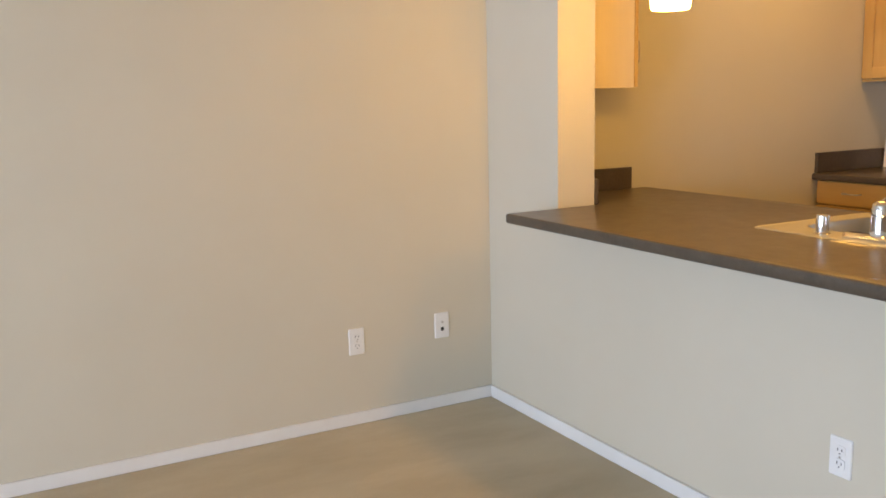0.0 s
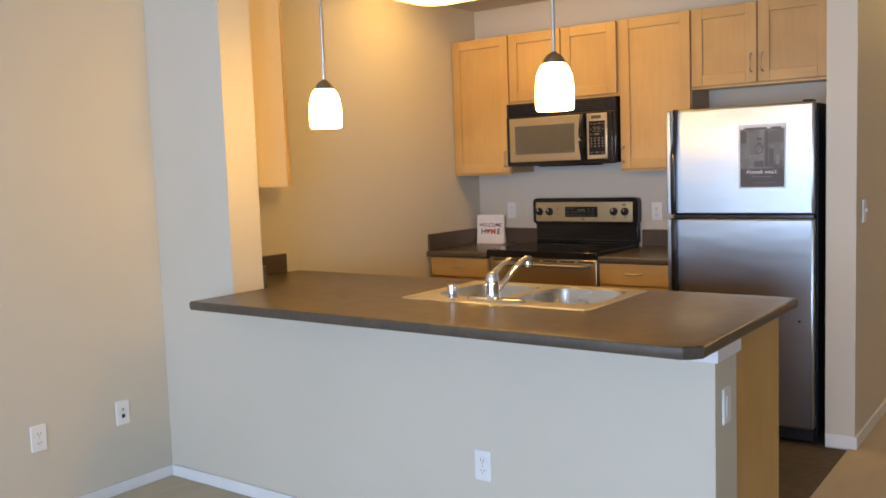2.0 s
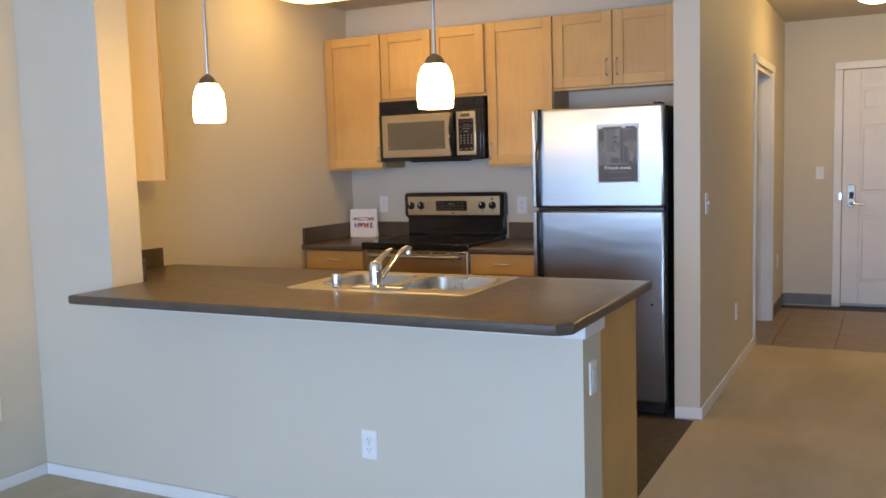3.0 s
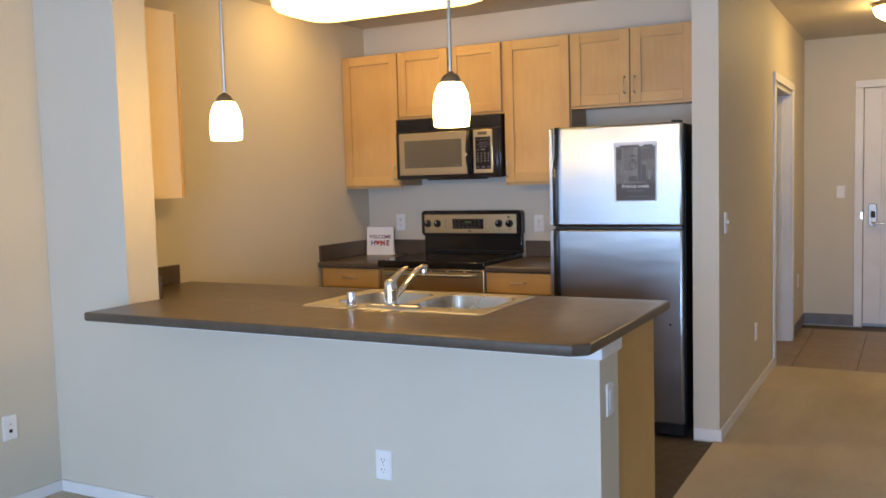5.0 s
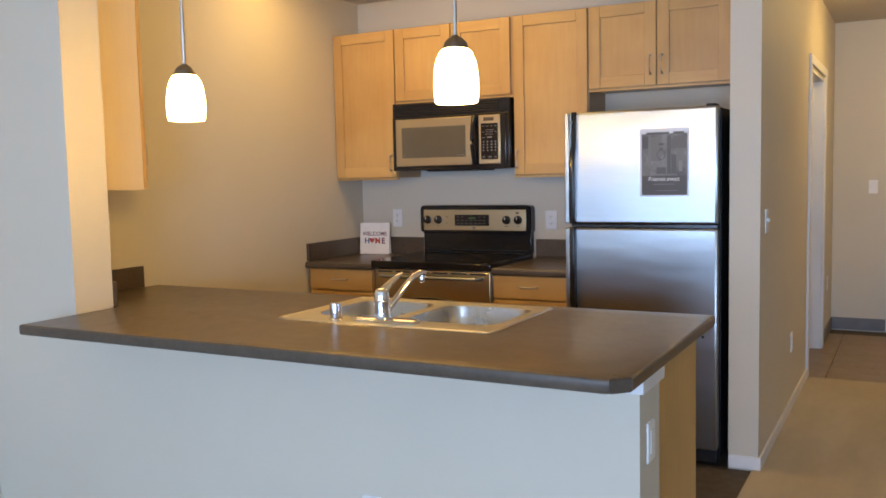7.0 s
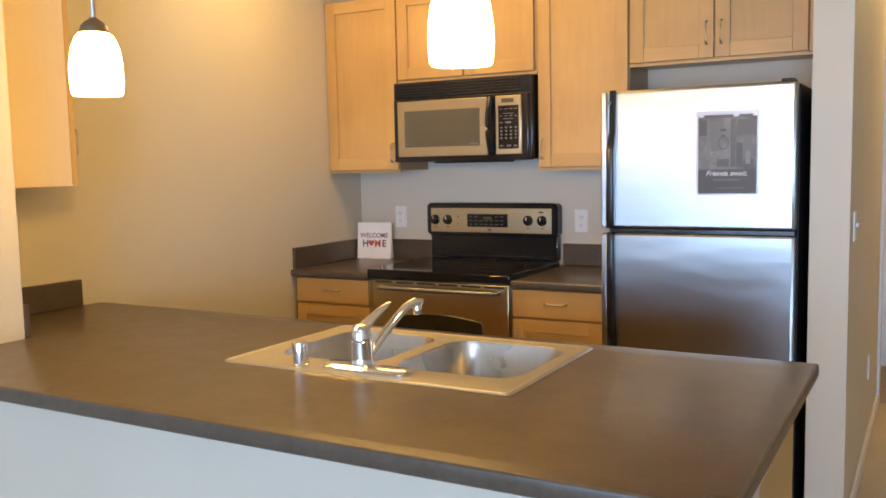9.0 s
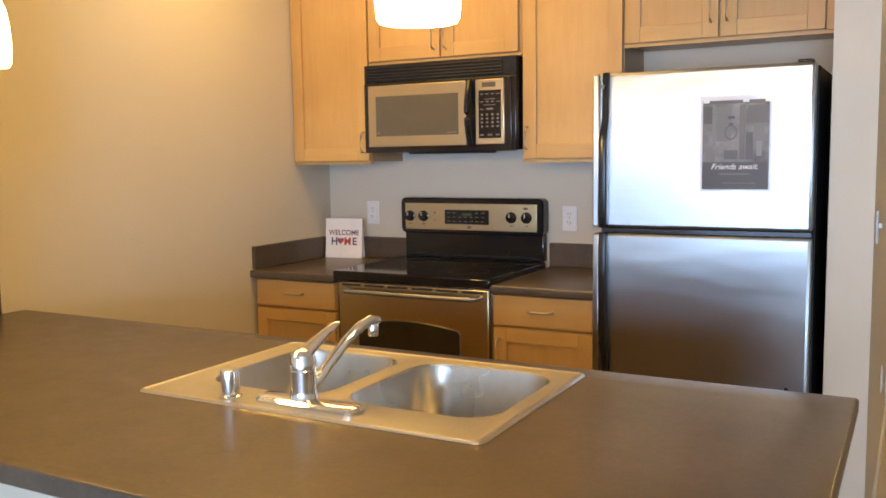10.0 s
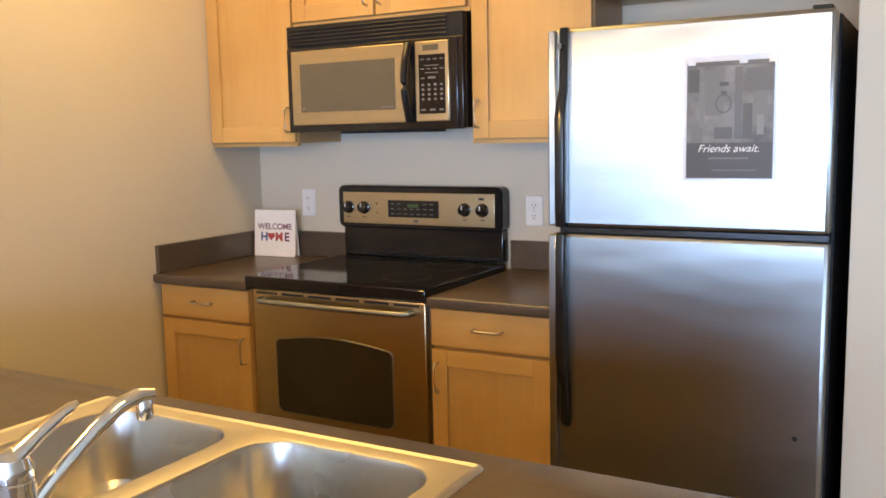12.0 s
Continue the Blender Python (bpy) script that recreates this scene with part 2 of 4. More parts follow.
def text_mesh(name, words, size, m, mat, parent, extrude=0.0004, shear=0.0, bold=0.0):
    cu = bpy.data.curves.new(name, "FONT")
    cu.body, cu.size, cu.align_x, cu.extrude, cu.shear, cu.offset = words, size, "CENTER", extrude, shear, bold
    tmp = bpy.data.objects.new(name, cu)
    me = bpy.data.meshes.new_from_object(tmp)
    bpy.data.objects.remove(tmp)
    me.transform(m)
    me.materials.clear()
    me.materials.append(mat)
    ob = new(name, me)
    ob.parent = parent
    ob.matrix_parent_inverse = parent.matrix_basis.inverted() if parent.type == "EMPTY" else Matrix.Identity(4)
    return ob


def rrect(x0, y0, x1, y1, r, k=6):
    """Points round a rectangle with rounded corners, the same count for any radius."""
    out = []
    for cx, cy, a0 in ((x1 - r, y1 - r, 0), (x0 + r, y1 - r, 90), (x0 + r, y0 + r, 180), (x1 - r, y0 + r, 270)):
        for i in range(k + 1):
            a = radians(a0 + 90 * i / k)
            out.append((cx + r * math.cos(a), cy + r * math.sin(a)))
    return out


def loops(bm, rings, cap=True):
    vs = [[bm.verts.new(p) for p in ring] for ring in rings]
    n = len(vs[0])
    for a, b in zip(vs, vs[1:]):
        for i in range(n):
            bm.faces.new((a[i], a[(i + 1) % n], b[(i + 1) % n], b[i]))
    if cap:
        bm.faces.new(vs[-1])
    return bm


# ---- structure ----
XL, XK, YB = -0.01, 0.112, 2.62       # dining wall, kitchen side wall, kitchen back wall
ZK, ZC = 2.54, 2.64                  # kitchen ceiling, other ceilings
XP, YP = 2.705, 2.005                # corner of the pier beside the hall
YH = 6.08                            # wall with the entry door
XR, YW = 5.6, -7.0                   # far side wall and patio wall
TOP = 2.9

solid("wall_west", boxes((XL - 0.15, YW - 0.2, -0.1, XL, 0, TOP)), WALL, "beige painted drywall of the dining corner", "wall")
stub = solid("wall_stub", boxes((XL - 0.15, 0, -0.1, 0.513, 0.18, TOP)), WALL, "beige drywall stub carrying the end of the peninsula", "wall")
solid("wall_kitchen_side", boxes((XL - 0.15, 0.18, -0.1, XK, YB, TOP)), WALL, "beige drywall beside the kitchen cabinets", "wall")
solid("wall_kitchen_back", boxes((XL - 0.15, YB, -0.1, 2.567, YB + 0.12, TOP)), WALL, "pale drywall behind range and fridge", "wall")
solid("half_wall", boxes((0.513, 0, -0.1, 2.698, 0.203, 0.889)), WALL, "low painted half wall under the peninsula counter", "wall")
solid("wall_hall", boxes((2.567, YP, -0.1, XP, 4.10, TOP), (2.567, 4.10, 2.09, XP, 5.13, TOP), (2.567, 5.13, -0.1, XP, YH, TOP)), WALL, "olive beige drywall of the entry hall with a doorway", "wall")
solid("wall_entry", boxes((1.2, YH, -0.1, 3.206, YH + 0.15, TOP), (3.206, YH, 2.172, 4.135, YH + 0.15, TOP), (4.135, YH, -0.1, 4.6, YH + 0.15, TOP)), WALL, "beige drywall round the entry door", "wall")
solid("wall_hall_east", boxes((4.45, 2.0, -0.1, 4.6, YH, TOP)), WALL, "plain beige drywall closing the hall", "wall")
solid("wall_living_return", boxes((4.6, 2.0, -0.1, XR, 2.15, TOP)), WALL, "plain beige drywall return", "wall")
solid("wall_east", boxes((XR, YW - 0.2, -0.1, XR + 0.15, 2.15, TOP)), WALL, "plain beige drywall of the living area", "wall")
solid("wall_closet", boxes((1.05, YB + 0.12, -0.1, 1.2, YH + 0.15, TOP)), WALL, "plain drywall behind the doorway", "wall")
WX0, WX1, WZ1 = 0.08, 2.94, 2.12
VX0, VX1, VZ0 = 3.06, 5.45, 0.0
solid("wall_patio", boxes((XL, YW - 0.2, -0.1, WX0, YW, TOP), (WX1, YW - 0.2, -0.1, VX0, YW, TOP), (VX1, YW - 0.2, -0.1, XR, YW, TOP), (VX0, YW - 0.2, WZ1, VX1, YW, TOP), (WX0, YW - 0.2, WZ1, WX1, YW, TOP)), WALL, "beige drywall round the patio door", "wall")
solid("ceiling", boxes((XL - 0.15, YW - 0.2, ZC, XR + 0.15, 0.16, ZC + 0.2), (2.58, 0.16, ZC, XR + 0.15, 2.15, ZC + 0.2), (1.05, 2.15, ZC, 4.6, YH + 0.15, ZC + 0.2)), CEIL, "painted ceiling", "ceiling")
solid("ceiling_kitchen", boxes((XL - 0.15, 0.16, ZK, 2.58, YB + 0.1, ZK + 0.1)), CEIL, "slightly lower painted kitchen ceiling", "ceiling")

solid("floor_carpet", boxes((XL - 0.1, YW - 0.1, -0.1, XR + 0.1, 0.15, 0.0), (2.678, 0.15, -0.1, XR + 0.1, 4.085, 0.0)), CARPET, "tan cut pile carpet with worn patches", "carpet", "structure")
kfloor = solid("floor_kitchen", boxes((XL - 0.1, 0.15, -0.1, 2.678, YB + 0.1, -0.0105)), GROUT, "brown tiled kitchen floor", "floor")
efloor = solid("floor_entry", boxes((1.1, 4.085, -0.1, 4.6, YH + 0.15, -0.0105)), GROUT, "brown tiled entry floor", "floor")
solid("floor_closet", boxes((1.1, YB + 0.1, -0.1, 2.69, 4.09, -0.004)), CARPET, "carpet behind the doorway", "carpet")


def base(rows, name="baseboard", mat=TRIM, label="low white painted baseboard"):
    bm = bmesh.new()
    for r in rows:
        box(bm, *r, bevel=0.004)
    return solid(name, bm, mat, label, "baseboard")


BH = 0.056
base([(XL, YW, 0, XL + 0.013, 0, BH)])
base([(XL + 0.013, -0.013, 0, 2.708, 0, BH)])
base([(2.698, 0, 0, 2.711, 0.203, BH)])
base([(2.569, YP - 0.013, 0, XP + 0.013, YP, BH + 0.008), (XP, YP, 0, XP + 0.013, 4.022, BH + 0.008)])
base([(4.437, 2.0, 0, 4.45, YH, BH), (XR - 0.013, YW, 0, XR, 2.0, BH), (VX1 + 0.01, YW, 0, XR, YW + 0.013, BH)])
base([(XP + 0.004, YH - 0.01, 0, 3.132, YH, 0.105), (XP, 5.203, 0, XP + 0.01, YH - 0.01, 0.105)], "baseboard_vinyl", VINYL_BASE, "dark grey vinyl cove base")
base([(2.569, YB - 0.3, 0, 2.58, YP, 0.01)], "trim_pier")

# white cap board under the counter, round the half wall's end
solid("trim_cap", boxes((0.56, -0.014, 0.838, 2.712, 0, 0.8885), (2.698, 0, 0.838, 2.712, 0.212, 0.8885), bevel=0.003), TRIM, "white wooden apron strip under the counter", "trim")


# ---- doorway and entry door ----
def doorway():
    y0, y1, zt = 4.10, 5.13, 2.09
    d = thing("door_frame", (XP, (y0 + y1) / 2, 0), "cream painted door casing and jamb in the hall", "door frame", kind="structure")
    for a, b in ((y0 - 0.075, y0 + 0.012), (y1 - 0.012, y1 + 0.07)):
        part("casing", boxes((XP, a, 0, XP + 0.016, b, zt + 0.014), bevel=0.004), TRIM, d)
    part("head_casing", boxes((XP, y0 - 0.075, zt + 0.015, XP + 0.018, y1 + 0.07, zt + 0.075), bevel=0.004), TRIM, d)
    for a, b in ((y0 + 0.001, y0 + 0.02), (y1 - 0.02, y1 - 0.001)):
        part("jamb", boxes((2.56, a, 0, XP - 0.001, b, zt)), TRIM, d)
    part("head_jamb", boxes((2.56, y0 + 0.02, zt - 0.02, XP - 0.001, y1 - 0.02, zt - 0.001)), TRIM, d)
    for a, b in ((y0 + 0.02, y0 + 0.032), (y1 - 0.032, y1 - 0.02)):
        part("stop", boxes((2.60, a, 0, 2.635, b, zt - 0.02), bevel=0.002), TRIM, d)


def panel_door(x0, x1, y, z1):
    d = thing("door_1", ((x0 + x1) / 2, y, 0), "closed white six-panel entry door with keycard lock", "door", kind="structure")
    part("slab", boxes((x0, y + 0.012, 0.012, x1, y + 0.05, z1)), DOOR_PAINT, d)
    w = x1 - x0
    cols = ((x0 + 0.145, x0 + w / 2 - 0.055), (x0 + w / 2 + 0.055, x1 - 0.145))
    rows = ((0.23, 0.84), (1.05, 1.665), (1.80, 1.995))
    xs = [x0, cols[0][0], cols[0][1], cols[1][0], cols[1][1], x1]
    for a, b in ((0, 1), (2, 3), (4, 5)):
        part("stile", boxes((xs[a], y, 0.012, xs[b], y + 0.0125, z1), bevel=0.004), DOOR_PAINT, d)
    zs = [0.012, 0.23, 0.84, 1.05, 1.665, 1.80, 1.995, z1]
    for c in cols:
        for a in (0, 2, 4, 6):
            part("rail", boxes((c[0], y + 0.0003, zs[a], c[1], y + 0.0125, zs[a + 1]), bevel=0.004), DOOR_PAINT, d)
        for r in rows:
            part("panel", boxes((c[0] + 0.025, y + 0.003, r[0] + 0.025, c[1] - 0.025, y + 0.013, r[1] - 0.025), bevel=0.008), DOOR_PAINT, d)
    part("lock_plate", loops(bmesh.new(), [[(a, y, b) for a, b in rrect(3.250, 0.92, 3.322, 1.13, 0.03)], [(a, y - 0.02, b) for a, b in rrect(3.255, 0.925, 3.317, 1.125, 0.028)]]), BRONZE, d, "satin chrome keycard lock")
    part("card_slot", boxes((3.272, y - 0.023, 1.0, 3.308, y - 0.019, 1.06), bevel=0.003), SLOT, d)
    part("lever", tube(bmesh.new(), [(3.29, y - 0.018, 0.955), (3.29, y - 0.06, 0.955), (3.31, y - 0.066, 0.953), (3.41, y - 0.062, 0.95)], [0.012, 0.012, 0.011, 0.009]), NICKEL, d, "chrome lever")
    part("sweep", boxes((x0, y - 0.003, 0.004, x1, y, 0.03)), STEEL, d, "bright metal door sweep")
    f = thing("door_frame", ((x0 + x1) / 2, y, 0), "white painted casing round the entry door", "door frame", kind="structure")
    for a, b in ((x0 - 0.075, x0 - 0.005), (x1 + 0.005, x1 + 0.075)):
        part("casing", boxes((a, YH - 0.018, 0, b, YH, z1 + 0.004), bevel=0.004), TRIM, f)
    part("head_casing", boxes((x0 - 0.075, YH - 0.02, z1 + 0.005, x1 + 0.075, YH, z1 + 0.07), bevel=0.004), TRIM, f)
    part("strike_plate", boxes((x0 - 0.022, YH - 0.021, 0.99, x0 - 0.006, YH - 0.0175, 1.05)), CHROME, f)


def open_door():
    """The hall doorway's leaf, swung back square to the hall wall."""
    d = thing("door_2", (2.15, 5.09, 0), "white painted door standing open inside the hall doorway", "door", kind="structure")
    part("slab", boxes((1.74, 5.072, 0.012, 2.553, 5.107, 2.06), bevel=0.002), DOOR_PAINT, d)
    for z in (0.2, 1.03, 1.85):
        part("hinge", lathe(bmesh.new(), 2.556, 5.066, [(0.006, z), (0.006, z + 0.09)], 12), NICKEL, d)
    part("knob", lathe(bmesh.new(), 1.80, 5.045, [(0.012, 0.945), (0.024, 0.955), (0.027, 0.97), (0.024, 0.985), (0.012, 0.995)], 20), NICKEL, d)
    part("rosette", boxes((1.77, 5.0525, 0.94, 1.83, 5.0715, 1.0), bevel=0.006), NICKEL, d)


doorway()
open_door()
panel_door(3.210, 4.120, YH + 0.004, 2.168)


# ---- patio door behind the walk ----
def glazing(name, x0, x1, z0, z1, label):
    w = thing(name, ((x0 + x1) / 2, YW - 0.1, z0), label, "window", kind="structure")
    y0, y1 = YW - 0.18, YW - 0.12
    m = (x0 + x1) / 2
    part("sill", boxes((x0, y0, z0, x1, y1, z0 + 0.05)), TRIM, w)
    part("head", boxes((x0, y0, z1 - 0.05, x1, y1, z1)), TRIM, w)
    for x in (x0, m - 0.025, x1 - 0.05):
        part("stile", boxes((x, y0, z0 + 0.05, x + 0.05, y1, z1 - 0.05)), TRIM, w)
    for a, b in ((x0 + 0.05, m - 0.025), (m + 0.025, x1 - 0.05)):
        g = part("pane", boxes((a, y0 + 0.02, z0 + 0.05, b, y0 + 0.026, z1 - 0.05)), PANE, w)
        g.visible_shadow = False


glazing("window_1", WX0, WX1, 0.0, WZ1, "white framed glazed patio door")
glazing("window_2", VX0, VX1, VZ0, WZ1, "white framed second patio door")
solid("ground", boxes((-150, -300, -0.6, 150, YW - 0.2, -0.12), (XR + 0.15, YW - 0.2, -0.6, 150, 150, -0.12)), GRASS, "lawn outside the patio door", "ground")


# ---- cabinets ----
def shaker(name, parent, x0, z0, x1, z1, y, facing=-1, frame_w=0.06):
    """A framed door with a recessed flat panel, front at y."""
    d = part(name, boxes((x0 + 0.03, min(y - facing * 0.012, y - facing * 0.018), z0 + 0.03, x1 - 0.03, max(y - facing * 0.012, y - facing * 0.018), z1 - 0.03)), WOOD_Z, parent)
    ya, yb = sorted((y, y - facing * 0.019))
    for a, b in ((x0, x0 + frame_w), (x1 - frame_w, x1)):
        part("stile", boxes((a, ya, z0, b, yb, z1), bevel=0.0022), WOOD_Z, d)
    for a, b in ((z0, z0 + frame_w), (z1 - frame_w, z1)):
        part("rail", boxes((x0 + frame_w, ya + 0.0004, a, x1 - frame_w, yb - 0.0004, b), bevel=0.0022), WOOD_X, d)
    return d


def pull(parent, x, y, z, upright=True, length=0.096, facing=-1):
    h, s = length / 2, facing * 0.028
    if upright:
        pts = [(x, y, z - h), (x, y + s * 0.8, z - h + 0.002), (x, y + s, z - h + 0.01), (x, y + s, z + h - 0.01), (x, y + s * 0.8, z + h - 0.002), (x, y, z + h)]
    else:
        pts = [(x - h, y, z), (x - h + 0.002, y + s * 0.8, z), (x - h + 0.01, y + s, z), (x + h - 0.01, y + s, z), (x + h - 0.002, y + s * 0.8, z), (x + h, y, z)]
    part("handle", tube(bmesh.new(), pts, 0.0042, 18), NICKEL, parent, "brushed nickel bar pull")


YF = 2.32


def wall_cabinet(x0, x1, z0, z1, doors, label, fill=0.0):
    c = thing("wall_cabinet", ((x0 + x1) / 2, YB, z0), label, "cabinet", "kitchen wall cabinets")
    part("body", boxes((x0, YF + 0.021, z0, x1 + fill, YB - 0.002, z1)), CARCASS, c)
    for a, b, hx, hz in doors:
        d = shaker("door", c, a, z0 + 0.004, b, z1 - 0.004, YF)
        pull(d, hx, YF, hz)
    if fill:
        part("filler", boxes((x1 + 0.002, YF + 0.004, z0, x1 + fill, YF + 0.02, z1), bevel=0.001), WOOD_Z, c)
    part("light_rail", boxes((x0, YF + 0.012, z0 - 0.012, x1 + fill, YF + 0.03, z0 - 0.0005)), WOOD_X, c)


ZB, ZM, ZT = 1.415, 1.868, 2.302
wall_cabinet(XK + 0.004, 0.560, ZB, ZT, [(XK + 0.008, 0.556, 0.531, 1.505)], "maple wall cabinet with one shaker door beside the microwave")
wall_cabinet(0.562, 1.329, ZM, ZT, [(0.566, 0.939, 0.914, 1.955), (0.949, 1.316, 0.973, 1.955)], "maple two-door wall cabinet above the microwave")
wall_cabinet(1.331, 1.773, ZB, ZT, [(1.338, 1.768, 1.359, 1.505)], "tall maple wall cabinet between microwave and fridge")
wall_cabinet(1.775, 2.516, ZM - 0.004, ZT, [(1.779, 2.139, 2.113, 1.972), (2.147, 2.512, 2.173, 1.972)], "maple two-door cabinet above the fridge", 0.05)


def stub_cabinet():
    c = thing("wall_cabinet", (0.25, 0.181, 1.395), "maple wall cabinet hung behind the stub wall", "cabinet", "kitchen wall cabinets")
    part("body", boxes((XK + 0.002, 0.182, 1.395, 0.397, 0.478, ZT)), PALE, c)
    d = shaker("door", c, XK + 0.006, 1.398, 0.397, ZT - 0.004, 0.5, 1)
    pull(d, 0.372, 0.5, 1.545, True, 0.096, 1)


stub_cabinet()


def base_cabinet(x0, x1, handle_x, label):
    c = thing("base_cabinet", ((x0 + x1) / 2, YB, 0), label, "cabinet", "kitchen base cabinets")
    part("body", boxes((x0, 2.002, 0.1, x1, YB - 0.002, 0.887)), CARCASS, c)
    part("toe_kick", boxes((x0, 2.06, 0, x1, 2.075, 0.1)), BLACK_MATT, c)
    dr = part("drawer", boxes((x0 + 0.004, 1.982, 0.763, x1 - 0.004, 2.001, 0.884), bevel=0.003), WOOD_X, c)
    pull(dr, (x0 + x1) / 2, 1.982, 0.828, False)
    d = shaker("door", c, x0 + 0.004, 0.105, x1 - 0.004, 0.752, 1.982, -1, 0.055)
    pull(d, handle_x, 1.982, 0.66)


base_cabinet(XK + 0.022, 0.582, 0.555, "maple base cabinet with drawer beside the range")
base_cabinet(1.346, 1.766, 1.374, "maple base cabinet with drawer between range and fridge")


def peninsula():
    c = thing("base_cabinet", (1.5, 0.4, 0), "maple peninsula cabinets behind the half wall", "cabinet", "kitchen base cabinets")
    part("body", boxes((XK + 0.002, 0.182, 0.1, 0.513, 0.72, 0.888), (0.515, 0.205, 0.1, 1.30, 0.72, 0.888), (2.2, 0.205, 0.1, 2.60, 0.72, 0.888), (1.30, 0.205, 0.1, 2.2, 0.72, 0.70)), CARCASS, c)
    part("end_panel", boxes((2.669, 0.205, 0, 2.69, 0.722, 0.888), bevel=0.001), WOOD_Z, c, "flat maple end panel")
    part("end_filler", boxes((2.601, 0.205, 0.1, 2.668, 0.72, 0.888)), CARCASS, c)
    part("toe_kick", boxes((XK + 0.002, 0.55, 0, 2.668, 0.565, 0.1)), BLACK_MATT, c)
    for i in range(5):
        a = 0.13 + i * 0.49
        d = shaker("door", c, a, 0.105, a + 0.48, 0.745, 0.742, 1)
        pull(d, a + 0.04, 0.742, 0.68, True, 0.096, 1)
        part("drawer_front", boxes((a, 0.723, 0.755, a + 0.48, 0.742, 0.885), bevel=0.003), WOOD_X, c)


peninsula()


# ---- worktops ----
def worktop(name, xs, ys, keep, z0, z1, label, corner=None, bev=0.009):
    """A slab from a grid of cells, its outer edge rounded over."""
    bm = bmesh.new()
    vs = {(i, j): bm.verts.new((x, y, z0)) for i, x in enumerate(xs) for j, y in enumerate(ys)}
    fs = []
    for i in range(len(xs) - 1):
        for j in range(len(ys) - 1):
            if keep(i, j):
                q = [vs[i, j], vs[i + 1, j], vs[i + 1, j + 1], vs[i, j + 1]]
                if corner == (i, j):
                    q = [q[0], q[2], q[3]]
                fs.append(bm.faces.new(q))
    up = bmesh.ops.extrude_face_region(bm, geom=fs)["geom"]
    for v in up:
        if isinstance(v, bmesh.types.BMVert):
            v.co.z = z1
    bmesh.ops.delete(bm, geom=[v for v in bm.verts if not v.link_faces], context="VERTS")
    bmesh.ops.recalc_face_normals(bm, faces=bm.faces)
    bmesh.ops.dissolve_limit(bm, angle_limit=radians(1), verts=bm.verts, edges=bm.edges)
    es = [e for e in bm.edges if len(e.link_faces) == 2 and e.calc_face_angle() > radians(60) and all(abs(v.co.z - e.verts[0].co.z) < 1e-5 for v in e.verts)]
    bmesh.ops.bevel(bm, geom=es, offset=bev, segments=3, affect="EDGES", profile=0.5)
    w = thing(name, (sum(xs) / len(xs), sum(ys) / len(ys), z0), label, "countertop")
    part("slab", bm, COUNTER, w)
    return w


ZTOP, ZLOW = 0.93, 0.891
SX0, SX1, SY0, SY1 = 1.326, 2.174, 0.186, 0.741
cx = [XK + 0.003, 0.517, SX0 + 0.03, SX1 - 0.03, 2.692, 2.737]
cy = [-0.247, -0.203, 0.183, SY0 + 0.03, SY1 - 0.03, 0.80]
pen = worktop("countertop", cx, cy, lambda i, j: not (i == 0 and j < 2) and not (i == 2 and j == 3) and not (i == 4 and j == 0), ZLOW, ZTOP, "dark brown speckled laminate peninsula counter with clipped corner")
clip = bmesh.new()
tri = [(2.6925, -0.247), (2.737, -0.2025), (2.6925, -0.2025)]
vb, vt = [clip.verts.new((x, y, ZLOW)) for x, y in tri], [clip.verts.new((x, y, ZTOP)) for x, y in tri]
clip.faces.new(vb[::-1]), clip.faces.new(vt)
for i in range(3):
    clip.faces.new((vb[i], vb[(i + 1) % 3], vt[(i + 1) % 3], vt[i]))
bmesh.ops.bevel(clip, geom=[e for e in clip.edges if abs(e.verts[0].co.z - e.verts[1].co.z) < 1e-5 and abs(e.verts[0].co.x - e.verts[1].co.x) > 0.02 and abs(e.verts[0].co.y - e.verts[1].co.y) > 0.02], offset=0.009, segments=3, affect="EDGES", profile=0.5)
part("clipped_corner", clip, COUNTER, pen)
part("backsplash", boxes((XK + 0.001, 0.202, ZTOP + 0.0005, XK + 0.021, 0.70, ZTOP + 0.102), bevel=0.003), COUNTER, pen)
part("backsplash", boxes((XK + 0.021, 0.181, ZTOP + 0.0005, 0.515, 0.201, ZTOP + 0.102), bevel=0.003), COUNTER, pen)
wl = worktop("countertop", [XK + 0.003, 0.584], [1.966, YB - 0.002], lambda i, j: True, ZLOW - 0.003, ZTOP - 0.006, "dark laminate counter in the corner beside the range")
part("backsplash", boxes((XK + 0.001, 1.985, ZTOP - 0.0055, XK + 0.021, YB - 0.022, ZTOP + 0.102), bevel=0.003), COUNTER, wl)
part("backsplash", boxes((XK + 0.001, YB - 0.0215, ZTOP - 0.0055, 0.584, YB - 0.001, ZTOP + 0.102), bevel=0.003), COUNTER, wl)
wr = worktop("countertop", [1.345, 1.770], [1.966, YB - 0.002], lambda i, j: True, ZLOW - 0.003, ZTOP - 0.006, "dark laminate counter between range and fridge")
part("backsplash", boxes((1.345, YB - 0.0215, ZTOP - 0.0055, 1.770, YB - 0.001, ZTOP + 0.102), bevel=0.003), COUNTER, wr)


